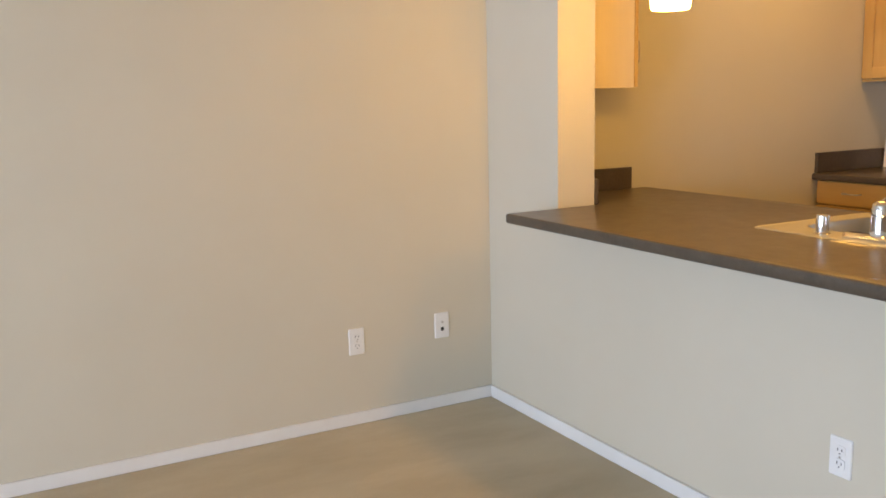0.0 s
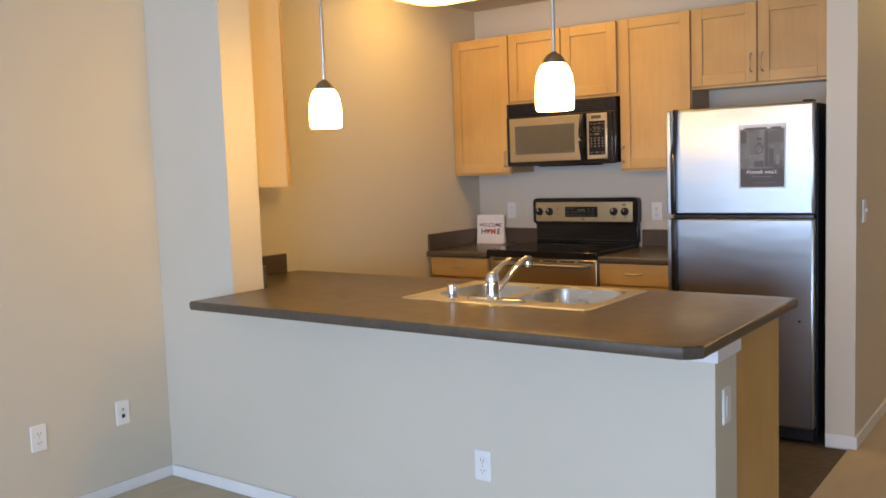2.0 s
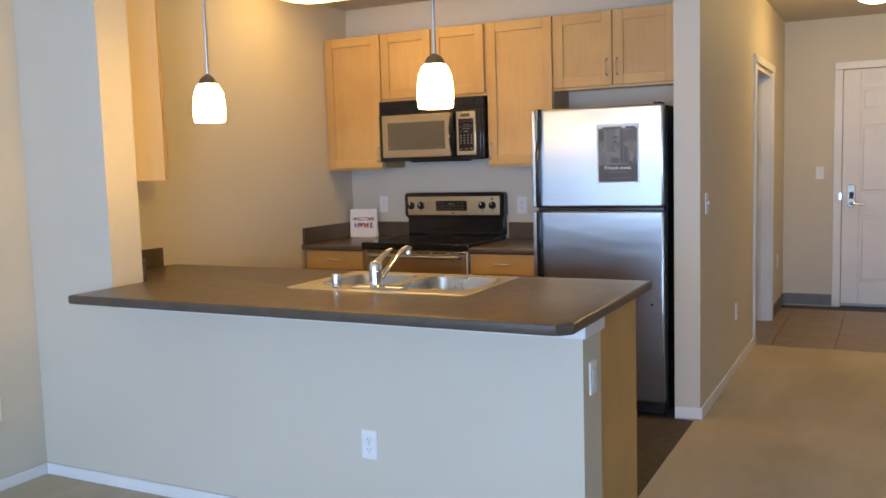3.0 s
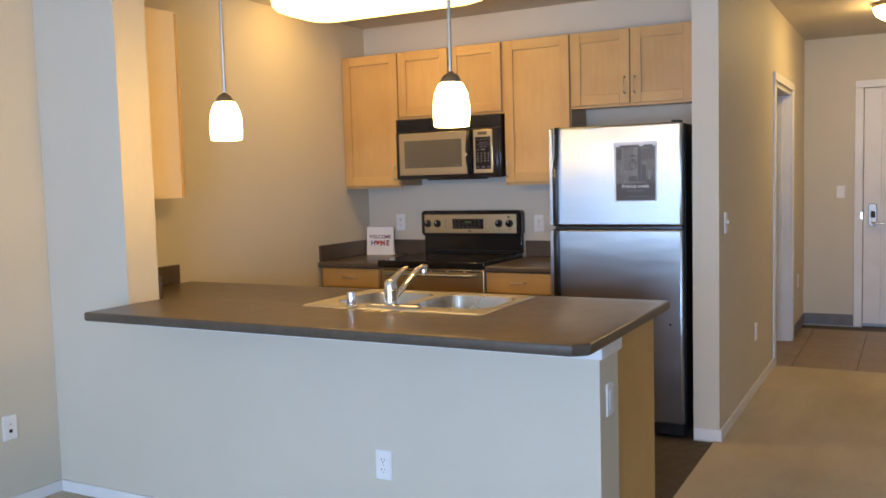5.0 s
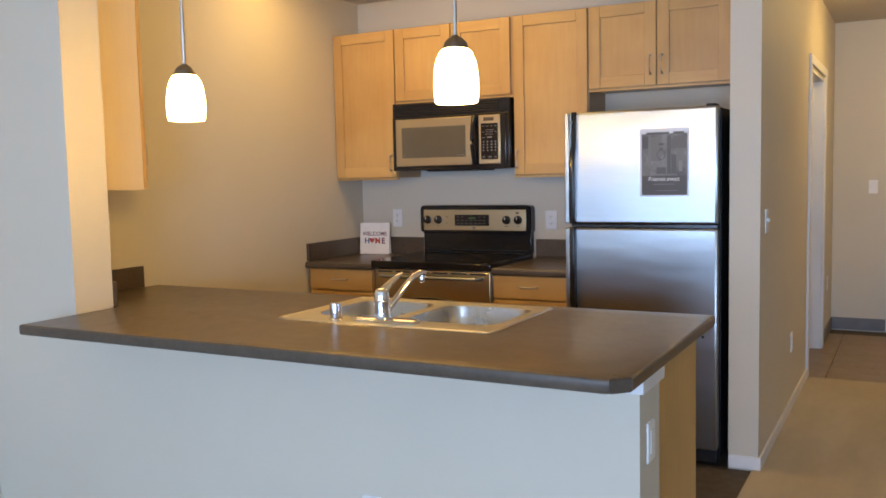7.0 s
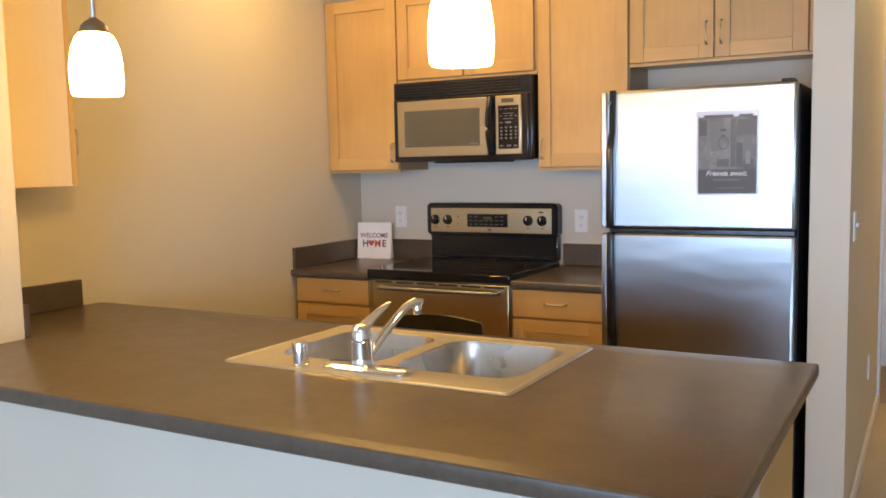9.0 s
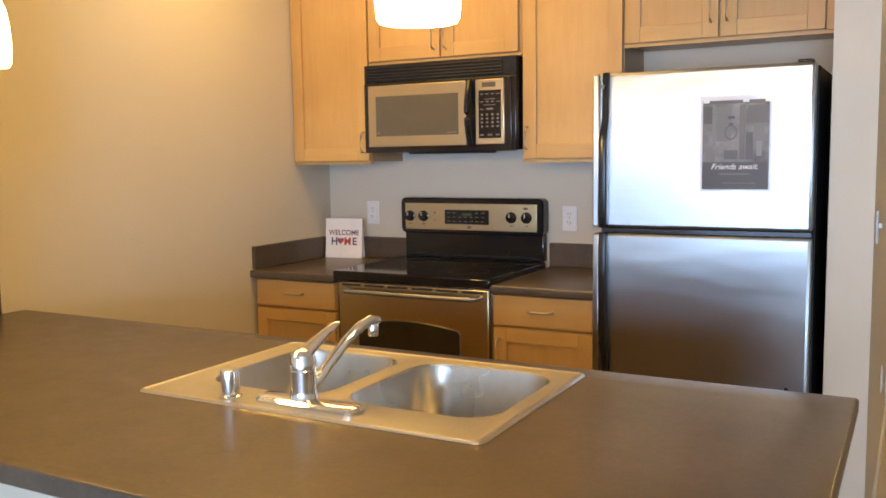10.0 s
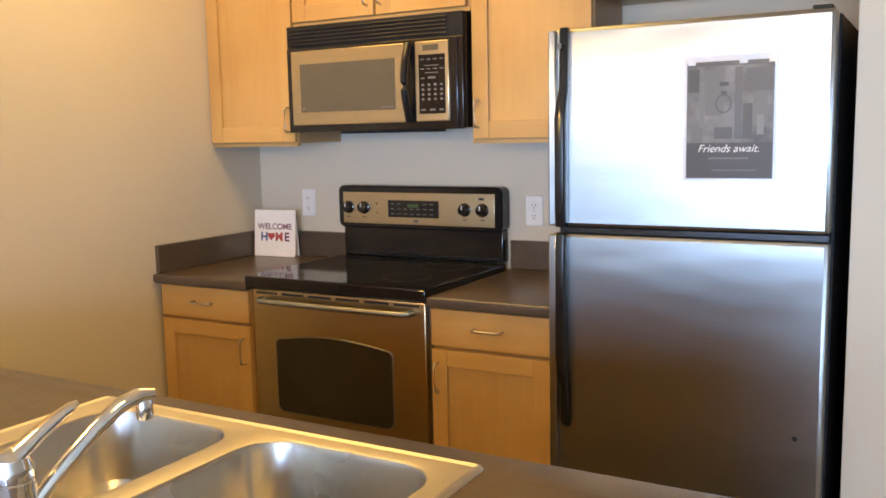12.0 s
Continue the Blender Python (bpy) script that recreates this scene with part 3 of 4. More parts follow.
# ---- sink and faucet ----
def sink():
    s = thing("sink", ((SX0 + SX1) / 2, (SY0 + SY1) / 2, ZTOP), "double bowl stainless steel drop-in kitchen sink", "sink")
    z = ZTOP + 0.004
    ring = lambda x0, y0, x1, y1, r, h: [(x, y, h) for x, y in rrect(x0, y0, x1, y1, r)]
    i = 0.016
    bm = loops(bmesh.new(), [ring(SX0, SY0, SX1, SY1, 0.020, ZTOP + 0.0006), ring(SX0 + 0.002, SY0 + 0.002, SX1 - 0.002, SY1 - 0.002, 0.019, z), ring(SX0 + 0.007, SY0 + 0.007, SX1 - 0.007, SY1 - 0.007, 0.015, z + 0.002), ring(SX0 + i, SY0 + i, SX1 - i, SY1 - i, 0.0005, z)], cap=False)
    part("rim", bm, RIM, s, "bright rolled rim")
    mid = 1.748
    bowls = ((SX0 + i, mid, 1.398, 1.722, 1.56), (mid, SX1 - i, 1.774, 2.124, 1.95))
    for a, b, x0, x1, dx in bowls:
        y0, y1 = 0.315, 0.695
        dn = lambda k, r, h: ring(x0 + k, y0 + k, x1 - k, y1 - k, r, h)
        bm = loops(bmesh.new(), [dn(0, 0.075, z - 0.003), dn(0.003, 0.072, z - 0.012), dn(0.012, 0.066, z - 0.13), dn(0.022, 0.06, z - 0.152), dn(0.045, 0.04, z - 0.165), dn(0.10, 0.02, z - 0.17), dn(0.14, 0.01, z - 0.171)])
        bowl = part("bowl", bm, BOWL, s)
        part("deck", loops(bmesh.new(), [ring(a, SY0 + i, b, SY1 - i, 0.0004, z), dn(-0.005, 0.079, z), dn(-0.002, 0.077, z - 0.0008), dn(0, 0.075, z - 0.003)], cap=False), SINK, s)
        part("drain", lathe(bmesh.new(), dx, 0.505, [(0.045, z - 0.1705), (0.045, z - 0.167), (0.032, z - 0.167), (0.030, z - 0.1695)]), CHROME, bowl, "chrome drain strainer")


def faucet():
    z = ZTOP + 0.0042
    f = thing("faucet", (1.735, 0.262, z), "chrome single lever kitchen faucet with low spout", "faucet")
    ring = lambda k, r, h: [(x, y, h) for x, y in rrect(1.622 + k, 0.220 + k, 1.880 - k, 0.280 - k, r)]
    part("deck_plate", loops(bmesh.new(), [ring(0, 0.027, z), ring(0, 0.027, z + 0.006), ring(0.006, 0.022, z + 0.012), ring(0.014, 0.014, z + 0.015)]), CHROME, f)
    part("body", lathe(bmesh.new(), 1.733, 0.258, [(0.031, z + 0.013), (0.0285, z + 0.019), (0.0275, z + 0.03), (0.0275, z + 0.072), (0.0265, z + 0.0735), (0.0265, z + 0.0755), (0.0278, z + 0.077), (0.0275, z + 0.09), (0.024, z + 0.104), (0.016, z + 0.113), (0.004, z + 0.117)]), CHROME, f)
    part("lever", tube(bmesh.new(), [(1.731, 0.252, z + 0.092), (1.738, 0.268, z + 0.109), (1.748, 0.288, z + 0.127), (1.759, 0.309, z + 0.144), (1.768, 0.326, z + 0.156), (1.772, 0.334, z + 0.160)], [0.024, 0.021, 0.017, 0.0135, 0.0105, 0.005], 20, 0.6), CHROME, f)
    sp = part("spout", tube(bmesh.new(), [(1.742, 0.272, z + 0.030), (1.757, 0.308, z + 0.070), (1.777, 0.354, z + 0.118), (1.790, 0.385, z + 0.143), (1.801, 0.410, z + 0.153), (1.809, 0.428, z + 0.151)], [0.012, 0.0125, 0.0125, 0.013, 0.013, 0.010], 20, 0.85), CHROME, f)
    part("aerator", lathe(bmesh.new(), 1.803, 0.416, [(0.0105, z + 0.118), (0.0115, z + 0.121), (0.0115, z + 0.140), (0.009, z + 0.147)], 20), CHROME, sp)


def sprayer():
    z = ZTOP + 0.0042
    s = thing("air_gap_cap", (1.555, 0.235, z), "small chrome cap cylinder on the sink deck", "air gap")
    part("flange", lathe(bmesh.new(), 1.555, 0.235, [(0.025, z), (0.025, z + 0.003), (0.019, z + 0.006)]), CHROME, s)
    part("cap", lathe(bmesh.new(), 1.555, 0.235, [(0.02, z + 0.006), (0.02, z + 0.053), (0.019, z + 0.058), (0.010, z + 0.06)]), CHROME, s)


sink()
faucet()
sprayer()


# ---- range ----
def bars(parent, name, rows, y, mat, depth=0.0012):
    for x0, z0, x1, z1 in rows:
        part(name, boxes((x0, y - depth, z0, x1, y, z1)), mat, parent)


def cooking_range():
    x0, x1, yf = 0.588, 1.342, 1.985
    r = thing("range", ((x0 + x1) / 2, YB, 0), "stainless and black electric range with glass top", "range")
    part("body", boxes((x0, yf + 0.045, 0.03, x1, YB - 0.03, 0.904)), BLACK_MATT, r)
    for a in (x0, x1 - 0.012):
        part("side_trim", boxes((a, yf + 0.018, 0.03, a + 0.012, yf + 0.0445, 0.903)), STEEL, r)
    top = part("cooktop", boxes((x0 - 0.002, yf - 0.025, 0.905, x1 + 0.002, YB - 0.06, 0.947), bevel=0.007), GLASS_TOP, r, "glossy black ceramic cooktop")
    for bx, by, br in ((0.77, 2.15, 0.105), (1.16, 2.15, 0.085), (0.77, 2.42, 0.08), (1.16, 2.42, 0.105)):
        bm = bmesh.new()
        loops(bm, [[(bx + q * math.cos(a), by + q * math.sin(a), 0.9472) for a in (2 * math.pi * k / 40 for k in range(40))] for q in (br, br - 0.002)], cap=False)
        part("burner_ring", bm, SLOT, top)
    # backguard with the control panel
    g = loops(bmesh.new(), [[(x0 + 0.002 + a, y, b) for a, b in rrect(-0.006, 1.065, x1 - x0 - 0.008, 1.236, 0.026)] for y in (YB - 0.004, 2.556)] + [[(x0 + 0.002 + a, 2.55, b) for a, b in rrect(0.0, 1.071, x1 - x0 - 0.014, 1.23, 0.022)]])
    bg = part("backguard", g, BLACK, r, "black backguard with rounded corners")
    part("riser", boxes((x0 + 0.012, 2.566, 0.947, x1 - 0.012, YB - 0.006, 1.07), bevel=0.004), BLACK, r)
    part("vent_strip", boxes((x0 + 0.03, 2.558, 0.958, x1 - 0.03, 2.567, 0.965)), BLACK_MATT, r)
    part("control_panel", boxes((x0 + 0.024, 2.5465, 1.083, x1 - 0.036, 2.5505, 1.210), bevel=0.0015), STEEL_WARM_REFLECTION, bg, "brushed steel fascia tinted with warm reflections")
    part("display", boxes((0.832, 2.5445, 1.112, 1.066, 2.547, 1.18), bevel=0.001), BLACK, bg, "black touch display")
    part("digits", boxes((0.925, 2.5436, 1.152, 0.975, 2.5446, 1.166)), CLOCK, bg)
    rows = [(0.845 + 0.03 * k, 1.124 + 0.02 * j, 0.862 + 0.03 * k, 1.127 + 0.02 * j) for k in range(7) for j in range(3) if not (j == 2 and 2 <= k <= 4)]
    bars(bg, "key_mark", rows, 2.5445, PALE_INK, 0.0006)
    for kx in (0.640, 0.716, 1.180, 1.256):
        bm = bmesh.new()
        prof = [(0.026, 0), (0.026, 0.004), (0.022, 0.006), (0.019, 0.024), (0.016, 0.026)]
        loops(bm, [[(kx + q * math.cos(a), 2.5465 - d, 1.148 + q * math.sin(a)) for a in (2 * math.pi * k / 28 for k in range(28))] for q, d in prof])
        kb = part("knob", bm, BLACK, bg, "black control knob")
        part("pointer", boxes((kx - 0.002, 2.518, 1.150, kx + 0.002, 2.5207, 1.166)), WHITE_INK, kb)
    part("badge", boxes((0.952, 2.5455, 1.092, 0.972, 2.547, 1.104), bevel=0.0006), PALE_INK, bg)
    bars(bg, "key_mark", [(0.775, 1.16, 0.78, 1.17), (0.775, 1.125, 0.78, 1.131), (1.24, 1.186, 1.262, 1.195), (0.632, 1.108, 0.648, 1.111), (0.708, 1.108, 0.724, 1.111), (1.172, 1.108, 1.188, 1.111), (1.248, 1.108, 1.264, 1.111)], 2.5466, SLOT, 0.0006)
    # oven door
    d = part("oven_door", boxes((x0 + 0.013, yf, 0.235, x1 - 0.013, yf + 0.044, 0.897), bevel=0.005), STEEL_WARM_REFLECTION, r, "brushed steel oven door")
    for k in range(6):
        a = x0 + 0.03 + k * 0.118
        part("vent_slot", boxes((a, yf - 0.0008, 0.880, a + 0.098, yf + 0.002, 0.889)), SLOT, d)
    xw0, xw1, zw = 0.702, 1.196, 0.455
    n = 24
    def arched(grow):
        """The window's outline: rounded lower corners, bowed head."""
        a0, a1, zb, zs, q = xw0 - grow, xw1 + grow, zw - grow, 0.730 + grow, 0.028
        pts = [(a0 + q - q * math.sin(u), zb + q - q * math.cos(u)) for u in (math.pi / 2 * k / 6 for k in range(6, -1, -1))]
        pts += [(a1 - q + q * math.sin(u), zb + q - q * math.cos(u)) for u in (math.pi / 2 * k / 6 for k in range(7))]
        pts += [(a1 - q + q * math.cos(u), zs - q + 0.02 * math.sin(u)) for u in (math.pi / 2 * k / 6 for k in range(7))]
        w = a1 - a0 - 2 * q
        pts += [(a1 - q - w * k / n, zs - q + 0.02 + 0.020 * math.sin(math.pi * k / n)) for k in range(1, n)]
        return pts + [(a0 + q - q * math.sin(u), zs - q + 0.02 * math.cos(u)) for u in (math.pi / 2 * k / 6 for k in range(7))]

    part("window_frame", loops(bmesh.new(), [[(a, yf - 0.0002, b) for a, b in arched(0.004)], [(a, yf - 0.0014, b) for a, b in arched(0.003)]]), STEEL, d, "thin bright bead round the oven window")
    part("window", loops(bmesh.new(), [[(a, yf - 0.0015, b) for a, b in arched(0)], [(a, yf - 0.0026, b) for a, b in arched(-0.001)]]), OVEN_GLASS, d, "arched smoked glass oven window")
    hz = 0.862
    part("handle", tube(bmesh.new(), [(0.648, yf - 0.002, hz), (0.652, yf - 0.03, hz), (0.668, yf - 0.042, hz), (0.72, yf - 0.046, hz), (0.965, yf - 0.05, hz), (1.21, yf - 0.046, hz), (1.262, yf - 0.042, hz), (1.278, yf - 0.03, hz), (1.282, yf - 0.002, hz)], 0.0105, 20), STEEL, d, "curved steel bar handle")
    part("drawer", boxes((x0 + 0.013, yf, 0.06, x1 - 0.013, yf + 0.044, 0.225), bevel=0.005), STEEL_WARM_REFLECTION, r)
    for a in (x0 + 0.04, x1 - 0.04):
        part("foot", lathe(bmesh.new(), a, 2.1, [(0.018, 0), (0.018, 0.03)], 12), BLACK_MATT, r)


cooking_range()


# ---- microwave ----
def microwave():
    x0, x1, z0, z1, yf = 0.556, 1.318, 1.455, 1.853, 2.285
    m = thing("microwave", ((x0 + x1) / 2, YB, z0), "black and stainless over-the-range microwave", "microwave")
    part("body", boxes((x0, yf + 0.022, z0 + 0.004, x1, YB - 0.002, z1), bevel=0.003), BLACK, m)
    part("underside_grille", boxes((x0 + 0.2, yf + 0.06, z0 - 0.008, x1 - 0.2, YB - 0.1, z0 + 0.004)), BLACK_MATT, m)
    g = part("vent_grille", boxes((x0, yf + 0.006, 1.772, x1, yf + 0.022, z1), bevel=0.003), BLACK_MATT, m)
    for k in range(5):
        part("louvre", boxes((x0 + 0.02, yf - 0.002, 1.781 + k * 0.0135, x1 - 0.06, yf + 0.007, 1.7865 + k * 0.0135), bevel=0.0015), BLACK, g)
    part("surround", boxes((x0, yf + 0.003, z0, x1, yf + 0.0225, 1.7705), bevel=0.003), BLACK, m)
    d = part("door", boxes((0.582, yf - 0.006, 1.481, 1.086, yf + 0.004, 1.758), bevel=0.003), STEEL_WARM_REFLECTION, m, "brushed steel framed door")
    part("window", boxes((0.624, yf - 0.0075, 1.529, 1.049, yf - 0.005, 1.709), bevel=0.001), MW_GLASS, d, "brownish screened glass")
    part("badge", boxes((0.99, yf - 0.0083, 1.537, 1.04, yf - 0.0074, 1.541)), PALE_INK, d)
    part("badge", boxes((0.634, yf - 0.0083, 1.54, 0.642, yf - 0.0074, 1.548)), PALE_INK, d)
    pts = []
    for k in range(11):
        u = k / 10
        pts.append((1.107, yf - 0.008 - 0.034 * math.sin(math.pi * u), 1.487 + 0.266 * u))
    part("handle", tube(bmesh.new(), pts, [0.014, 0.014, 0.0135, 0.013, 0.0125, 0.012, 0.0125, 0.013, 0.0135, 0.014, 0.014], 20), BLACK, d, "bowed black handle")
    c = part("control_panel", boxes((1.132, yf - 0.005, 1.483, 1.266, yf + 0.004, 1.759), bevel=0.003), STEEL_WARM_REFLECTION, m, "brushed steel control panel")
    part("display", boxes((1.164, yf - 0.0063, 1.726, 1.228, yf - 0.0045, 1.746), bevel=0.0006), MW_GLASS, c)
    part("keypad", boxes((1.147, yf - 0.0063, 1.509, 1.253, yf - 0.0045, 1.713), bevel=0.0006), BLACK, c)
    rows = [(1.155 + 0.026 * k, z, 1.169 + 0.026 * k, z + 0.0035) for k in range(4) for z in (1.695, 1.662)]
    rows += [(1.172, 1.674, 1.228, 1.6765), (1.155, 1.63, 1.17, 1.634), (1.185, 1.63, 1.215, 1.637), (1.172, 1.649, 1.226, 1.6515)]
    rows += [(1.158 + 0.025 * k, 1.556 + 0.0165 * j, 1.168 + 0.025 * k, 1.5635 + 0.0165 * j) for k in range(4) for j in range(4)]
    rows += [(1.155, 1.52, 1.172, 1.526), (1.19, 1.52, 1.212, 1.526), (1.228, 1.52, 1.245, 1.526)]
    bars(c, "key_mark", rows, yf - 0.0063, PALE_INK, 0.0005)
    part("side_trim", boxes((1.281, yf - 0.004, 1.462, 1.300, yf + 0.004, 1.768), bevel=0.0035), BLACK, m, "glossy black edge strip")
    m.location.x += 0.002


microwave()


# ---- fridge ----
def fridge():
    x0, x1, yf = 1.777, 2.524, 1.95
    f = thing("refrigerator", ((x0 + x1) / 2, 2.3, 0), "stainless top-freezer refrigerator with black sides", "refrigerator")
    part("body", boxes((x0 + 0.006, yf + 0.072, 0.03, x1 + 0.004, YB - 0.03, 1.715), bevel=0.004), BLACK_MATT, f, "black textured cabinet")
    part("toe_grille", boxes((x0 + 0.02, yf + 0.03, 0.015, x1 - 0.005, yf + 0.0715, 0.085), bevel=0.003), BLACK_MATT, f)
    for a in (x0 + 0.05, x1 - 0.05):
        part("foot", lathe(bmesh.new(), a, 2.06, [(0.02, 0), (0.02, 0.03)], 12), BLACK_MATT, f)
    part("hinge_cap", boxes((x1 - 0.06, yf + 0.02, 1.7225, x1 - 0.012, yf + 0.09, 1.733), bevel=0.004), BLACK, f)
    for z0, z1 in ((0.08, 1.148), (1.166, 1.722)):
        d = part("door", boxes((x0, yf, z0, x1, yf + 0.058, z1), bevel=0.012), STEEL, f, "brushed stainless door")
        part("gasket", boxes((x0 + 0.012, yf + 0.0585, z0 + 0.008, x1 - 0.01, yf + 0.0715, z1 - 0.008)), BLACK_MATT, d)
        part("edge_strip", boxes((x0 + 0.001, yf - 0.016, z0 + 0.004, x0 + 0.026, yf - 0.0005, z1 - 0.004), bevel=0.005), STEEL, d)
        low = z1 < 1.2
        xh = x0 + 0.043
        if low:
            rows = [(xh, z1 - 0.002, 0.015, 0.03), (xh, z1 - 0.05, 0.0155, 0.036), (xh, z1 - 0.36, 0.0155, 0.038), (xh + 0.003, z1 - 0.41, 0.0145, 0.034), (xh + 0.007, z1 - 0.45, 0.013, 0.026), (xh + 0.008, z1 - 0.55, 0.0125, 0.024), (xh + 0.008, z1 - 0.57, 0.011, 0.016)]
        else:
            rows = [(xh, z0 + 0.002, 0.015, 0.03), (xh, z0 + 0.05, 0.0155, 0.036), (xh, z0 + 0.31, 0.0155, 0.038), (xh + 0.003, z0 + 0.35, 0.0145, 0.034), (xh + 0.007, z0 + 0.39, 0.013, 0.026), (xh + 0.008, z1 - 0.01, 0.0125, 0.024), (xh + 0.008, z1 + 0.001, 0.012, 0.022)]
        bm = loops(bmesh.new(), [[(a, b, z) for a, b in rrect(cx - w, yf - dp, cx + w, yf - 0.001, 0.007, 4)] for cx, z, w, dp in rows])
        part("handle", bm, BLACK, d, "black contoured handle strip")
    bm = bmesh.new()
    loops(bm, [[(2.457 + q * math.cos(a), yf - dd, 0.631 + q * math.sin(a)) for a in (2 * math.pi * k / 14 for k in range(14))] for q, dd in ((0.007, 0), (0.006, 0.002))])
    part("dent_mark", bm, SLOT, f)
    part("badge", boxes((1.815, yf - 0.037, 1.665, 1.828, yf - 0.031, 1.68), bevel=0.002), PALE_INK, f)
    part("seam_bar", boxes((x0 + 0.03, yf + 0.004, 1.1495, x1 - 0.002, yf + 0.06, 1.1645)), BLACK, f)


def poster():
    y = 1.9485
    p = thing("poster", (2.277, y, 1.308), "grey photo poster in clear sleeve taped to fridge", "poster")
    bm = bmesh.new()
    n = 10
    grid = [[bm.verts.new((2.158 + 0.234 * i / n, y - 0.001 - 0.003 * abs(math.sin(2.3 * i / n + 1.7 * j / n)), 1.302 + 0.322 * j / n)) for i in range(n + 1)] for j in range(n + 1)]
    for j in range(n):
        for i in range(n):
            bm.faces.new((grid[j][i], grid[j][i + 1], grid[j + 1][i + 1], grid[j + 1][i]))
    part("sleeve", bm, SLEEVE, p, "wavy clear plastic sleeve")
    part("print", boxes((2.168, y - 0.0062, 1.308, 2.385, y - 0.0048, 1.608)), POSTER, p, "dim grey interior photograph")
    yy = y - 0.0066
    DIM = plain("print_dim", (0.06, 0.062, 0.06), 0.3)
    part("picture_shape", boxes((2.168, yy, 1.596, 2.385, yy + 0.0004, 1.608)), DIM, p)
    for k, (a, b, c, d, g) in enumerate(((2.172, 1.53, 2.2, 1.59, 0.08), (2.2, 1.44, 2.214, 1.56, 0.22), (2.318, 1.53, 2.384, 1.588, 0.12), (2.31, 1.41, 2.334, 1.5, 0.09), (2.345, 1.42, 2.362, 1.47, 0.26), (2.24, 1.41, 2.285, 1.44, 0.10), (2.252, 1.545, 2.274, 1.555, 0.05), (2.255, 1.525, 2.27, 1.532, 0.05))):
        part("picture_shape", boxes((a, yy - 0.0001, b, c, yy + 0.0004, d)), plain("print_tone", (g * 0.7, g * 0.72, g * 0.7), 0.4), p)
    part("picture_shape", boxes((2.29, yy, 1.41, 2.308, yy + 0.0004, 1.592)), DIM, p)
    for a, b, c, d in ((2.215, 1.47, 2.262, 1.585), (2.335, 1.44, 2.37, 1.53), (2.18, 1.40, 2.21, 1.45)):
        part("picture_shape", boxes((a, yy, b, c, yy + 0.0004, d)), plain("print_grey", (0.13, 0.13, 0.125), 0.4), p)
    bm = bmesh.new()
    loops(bm, [[(2.262 + q * math.cos(a), yy - 0.0002, 1.50 + q * 1.2 * math.sin(a)) for a in (2 * math.pi * k / 24 for k in range(24))] for q in (0.021, 0.017)], cap=False)
    part("picture_shape", bm, DIM, p)
    part("caption_band", boxes((2.168, yy, 1.308, 2.385, yy + 0.0004, 1.40)), plain("print_dark", (0.05, 0.047, 0.047), 0.4), p)
    text_mesh("lettering", "Friends await.", 0.028, pose(2.275, yy - 0.0004, 1.376, 90), WHITE_INK, p, 0.0003, 0.35)
    part("small_print", boxes((2.225, yy - 0.0008, 1.358, 2.325, yy - 0.0002, 1.362), (2.235, yy - 0.0008, 1.328, 2.345, yy - 0.0002, 1.3305)), PALE_INK, p)
    for a in (2.17, 2.30, 2.372):
        part("tape", boxes((a, y - 0.008, 1.60, a + 0.02, y - 0.0066, 1.622)), SLEEVE, p)


fridge()
poster()


# ---- greeting card on the counter ----
def greeting_card():
    c = thing("greeting_card", (0.262, 2.53, ZTOP), "white folded welcome card standing on the counter", "card")
    m = pose(0.248, 2.53, ZTOP - 0.005, 90 - 5, 0, 6)
    f = part("front", boxes((-0.105, 0, -0.0006, 0.105, 0.198, 0.0006)), CARD, c)
    f.data.transform(m)
    bk = part("back", boxes((-0.105, 0, -0.0006, 0.105, 0.202, 0.0006)), CARD, c)
    bk.data.transform(pose(0.242, 2.568, ZTOP - 0.005, 90 + 5, 0, 6))
    text_mesh("lettering", "WELCOME", 0.036, m @ pose(0, 0.118, 0.001), INK, c, 0.0002, 0, 0.0006)
    for x, ch, mat in ((-0.054, "H", BLUE_INK), (0.022, "M", RED_INK), (0.062, "E", INK)):
        text_mesh("lettering", ch, 0.052, m @ pose(x, 0.068, 0.001), mat, c, 0.0002, 0, 0.0016)
    heart = []
    for k in range(28):
        t = 2 * math.pi * k / 28
        heart.append((0.0012 * 16 * math.sin(t) ** 3, 0.0012 * (13 * math.cos(t) - 5 * math.cos(2 * t) - 2 * math.cos(3 * t) - math.cos(4 * t))))
    bm = loops(bmesh.new(), [[m @ Vector((a - 0.018, b + 0.088, h)) for a, b in heart] for h in (0.0008, 0.0013)])
    part("heart", bm, RED_INK, c, "red heart standing for the letter O")


greeting_card()


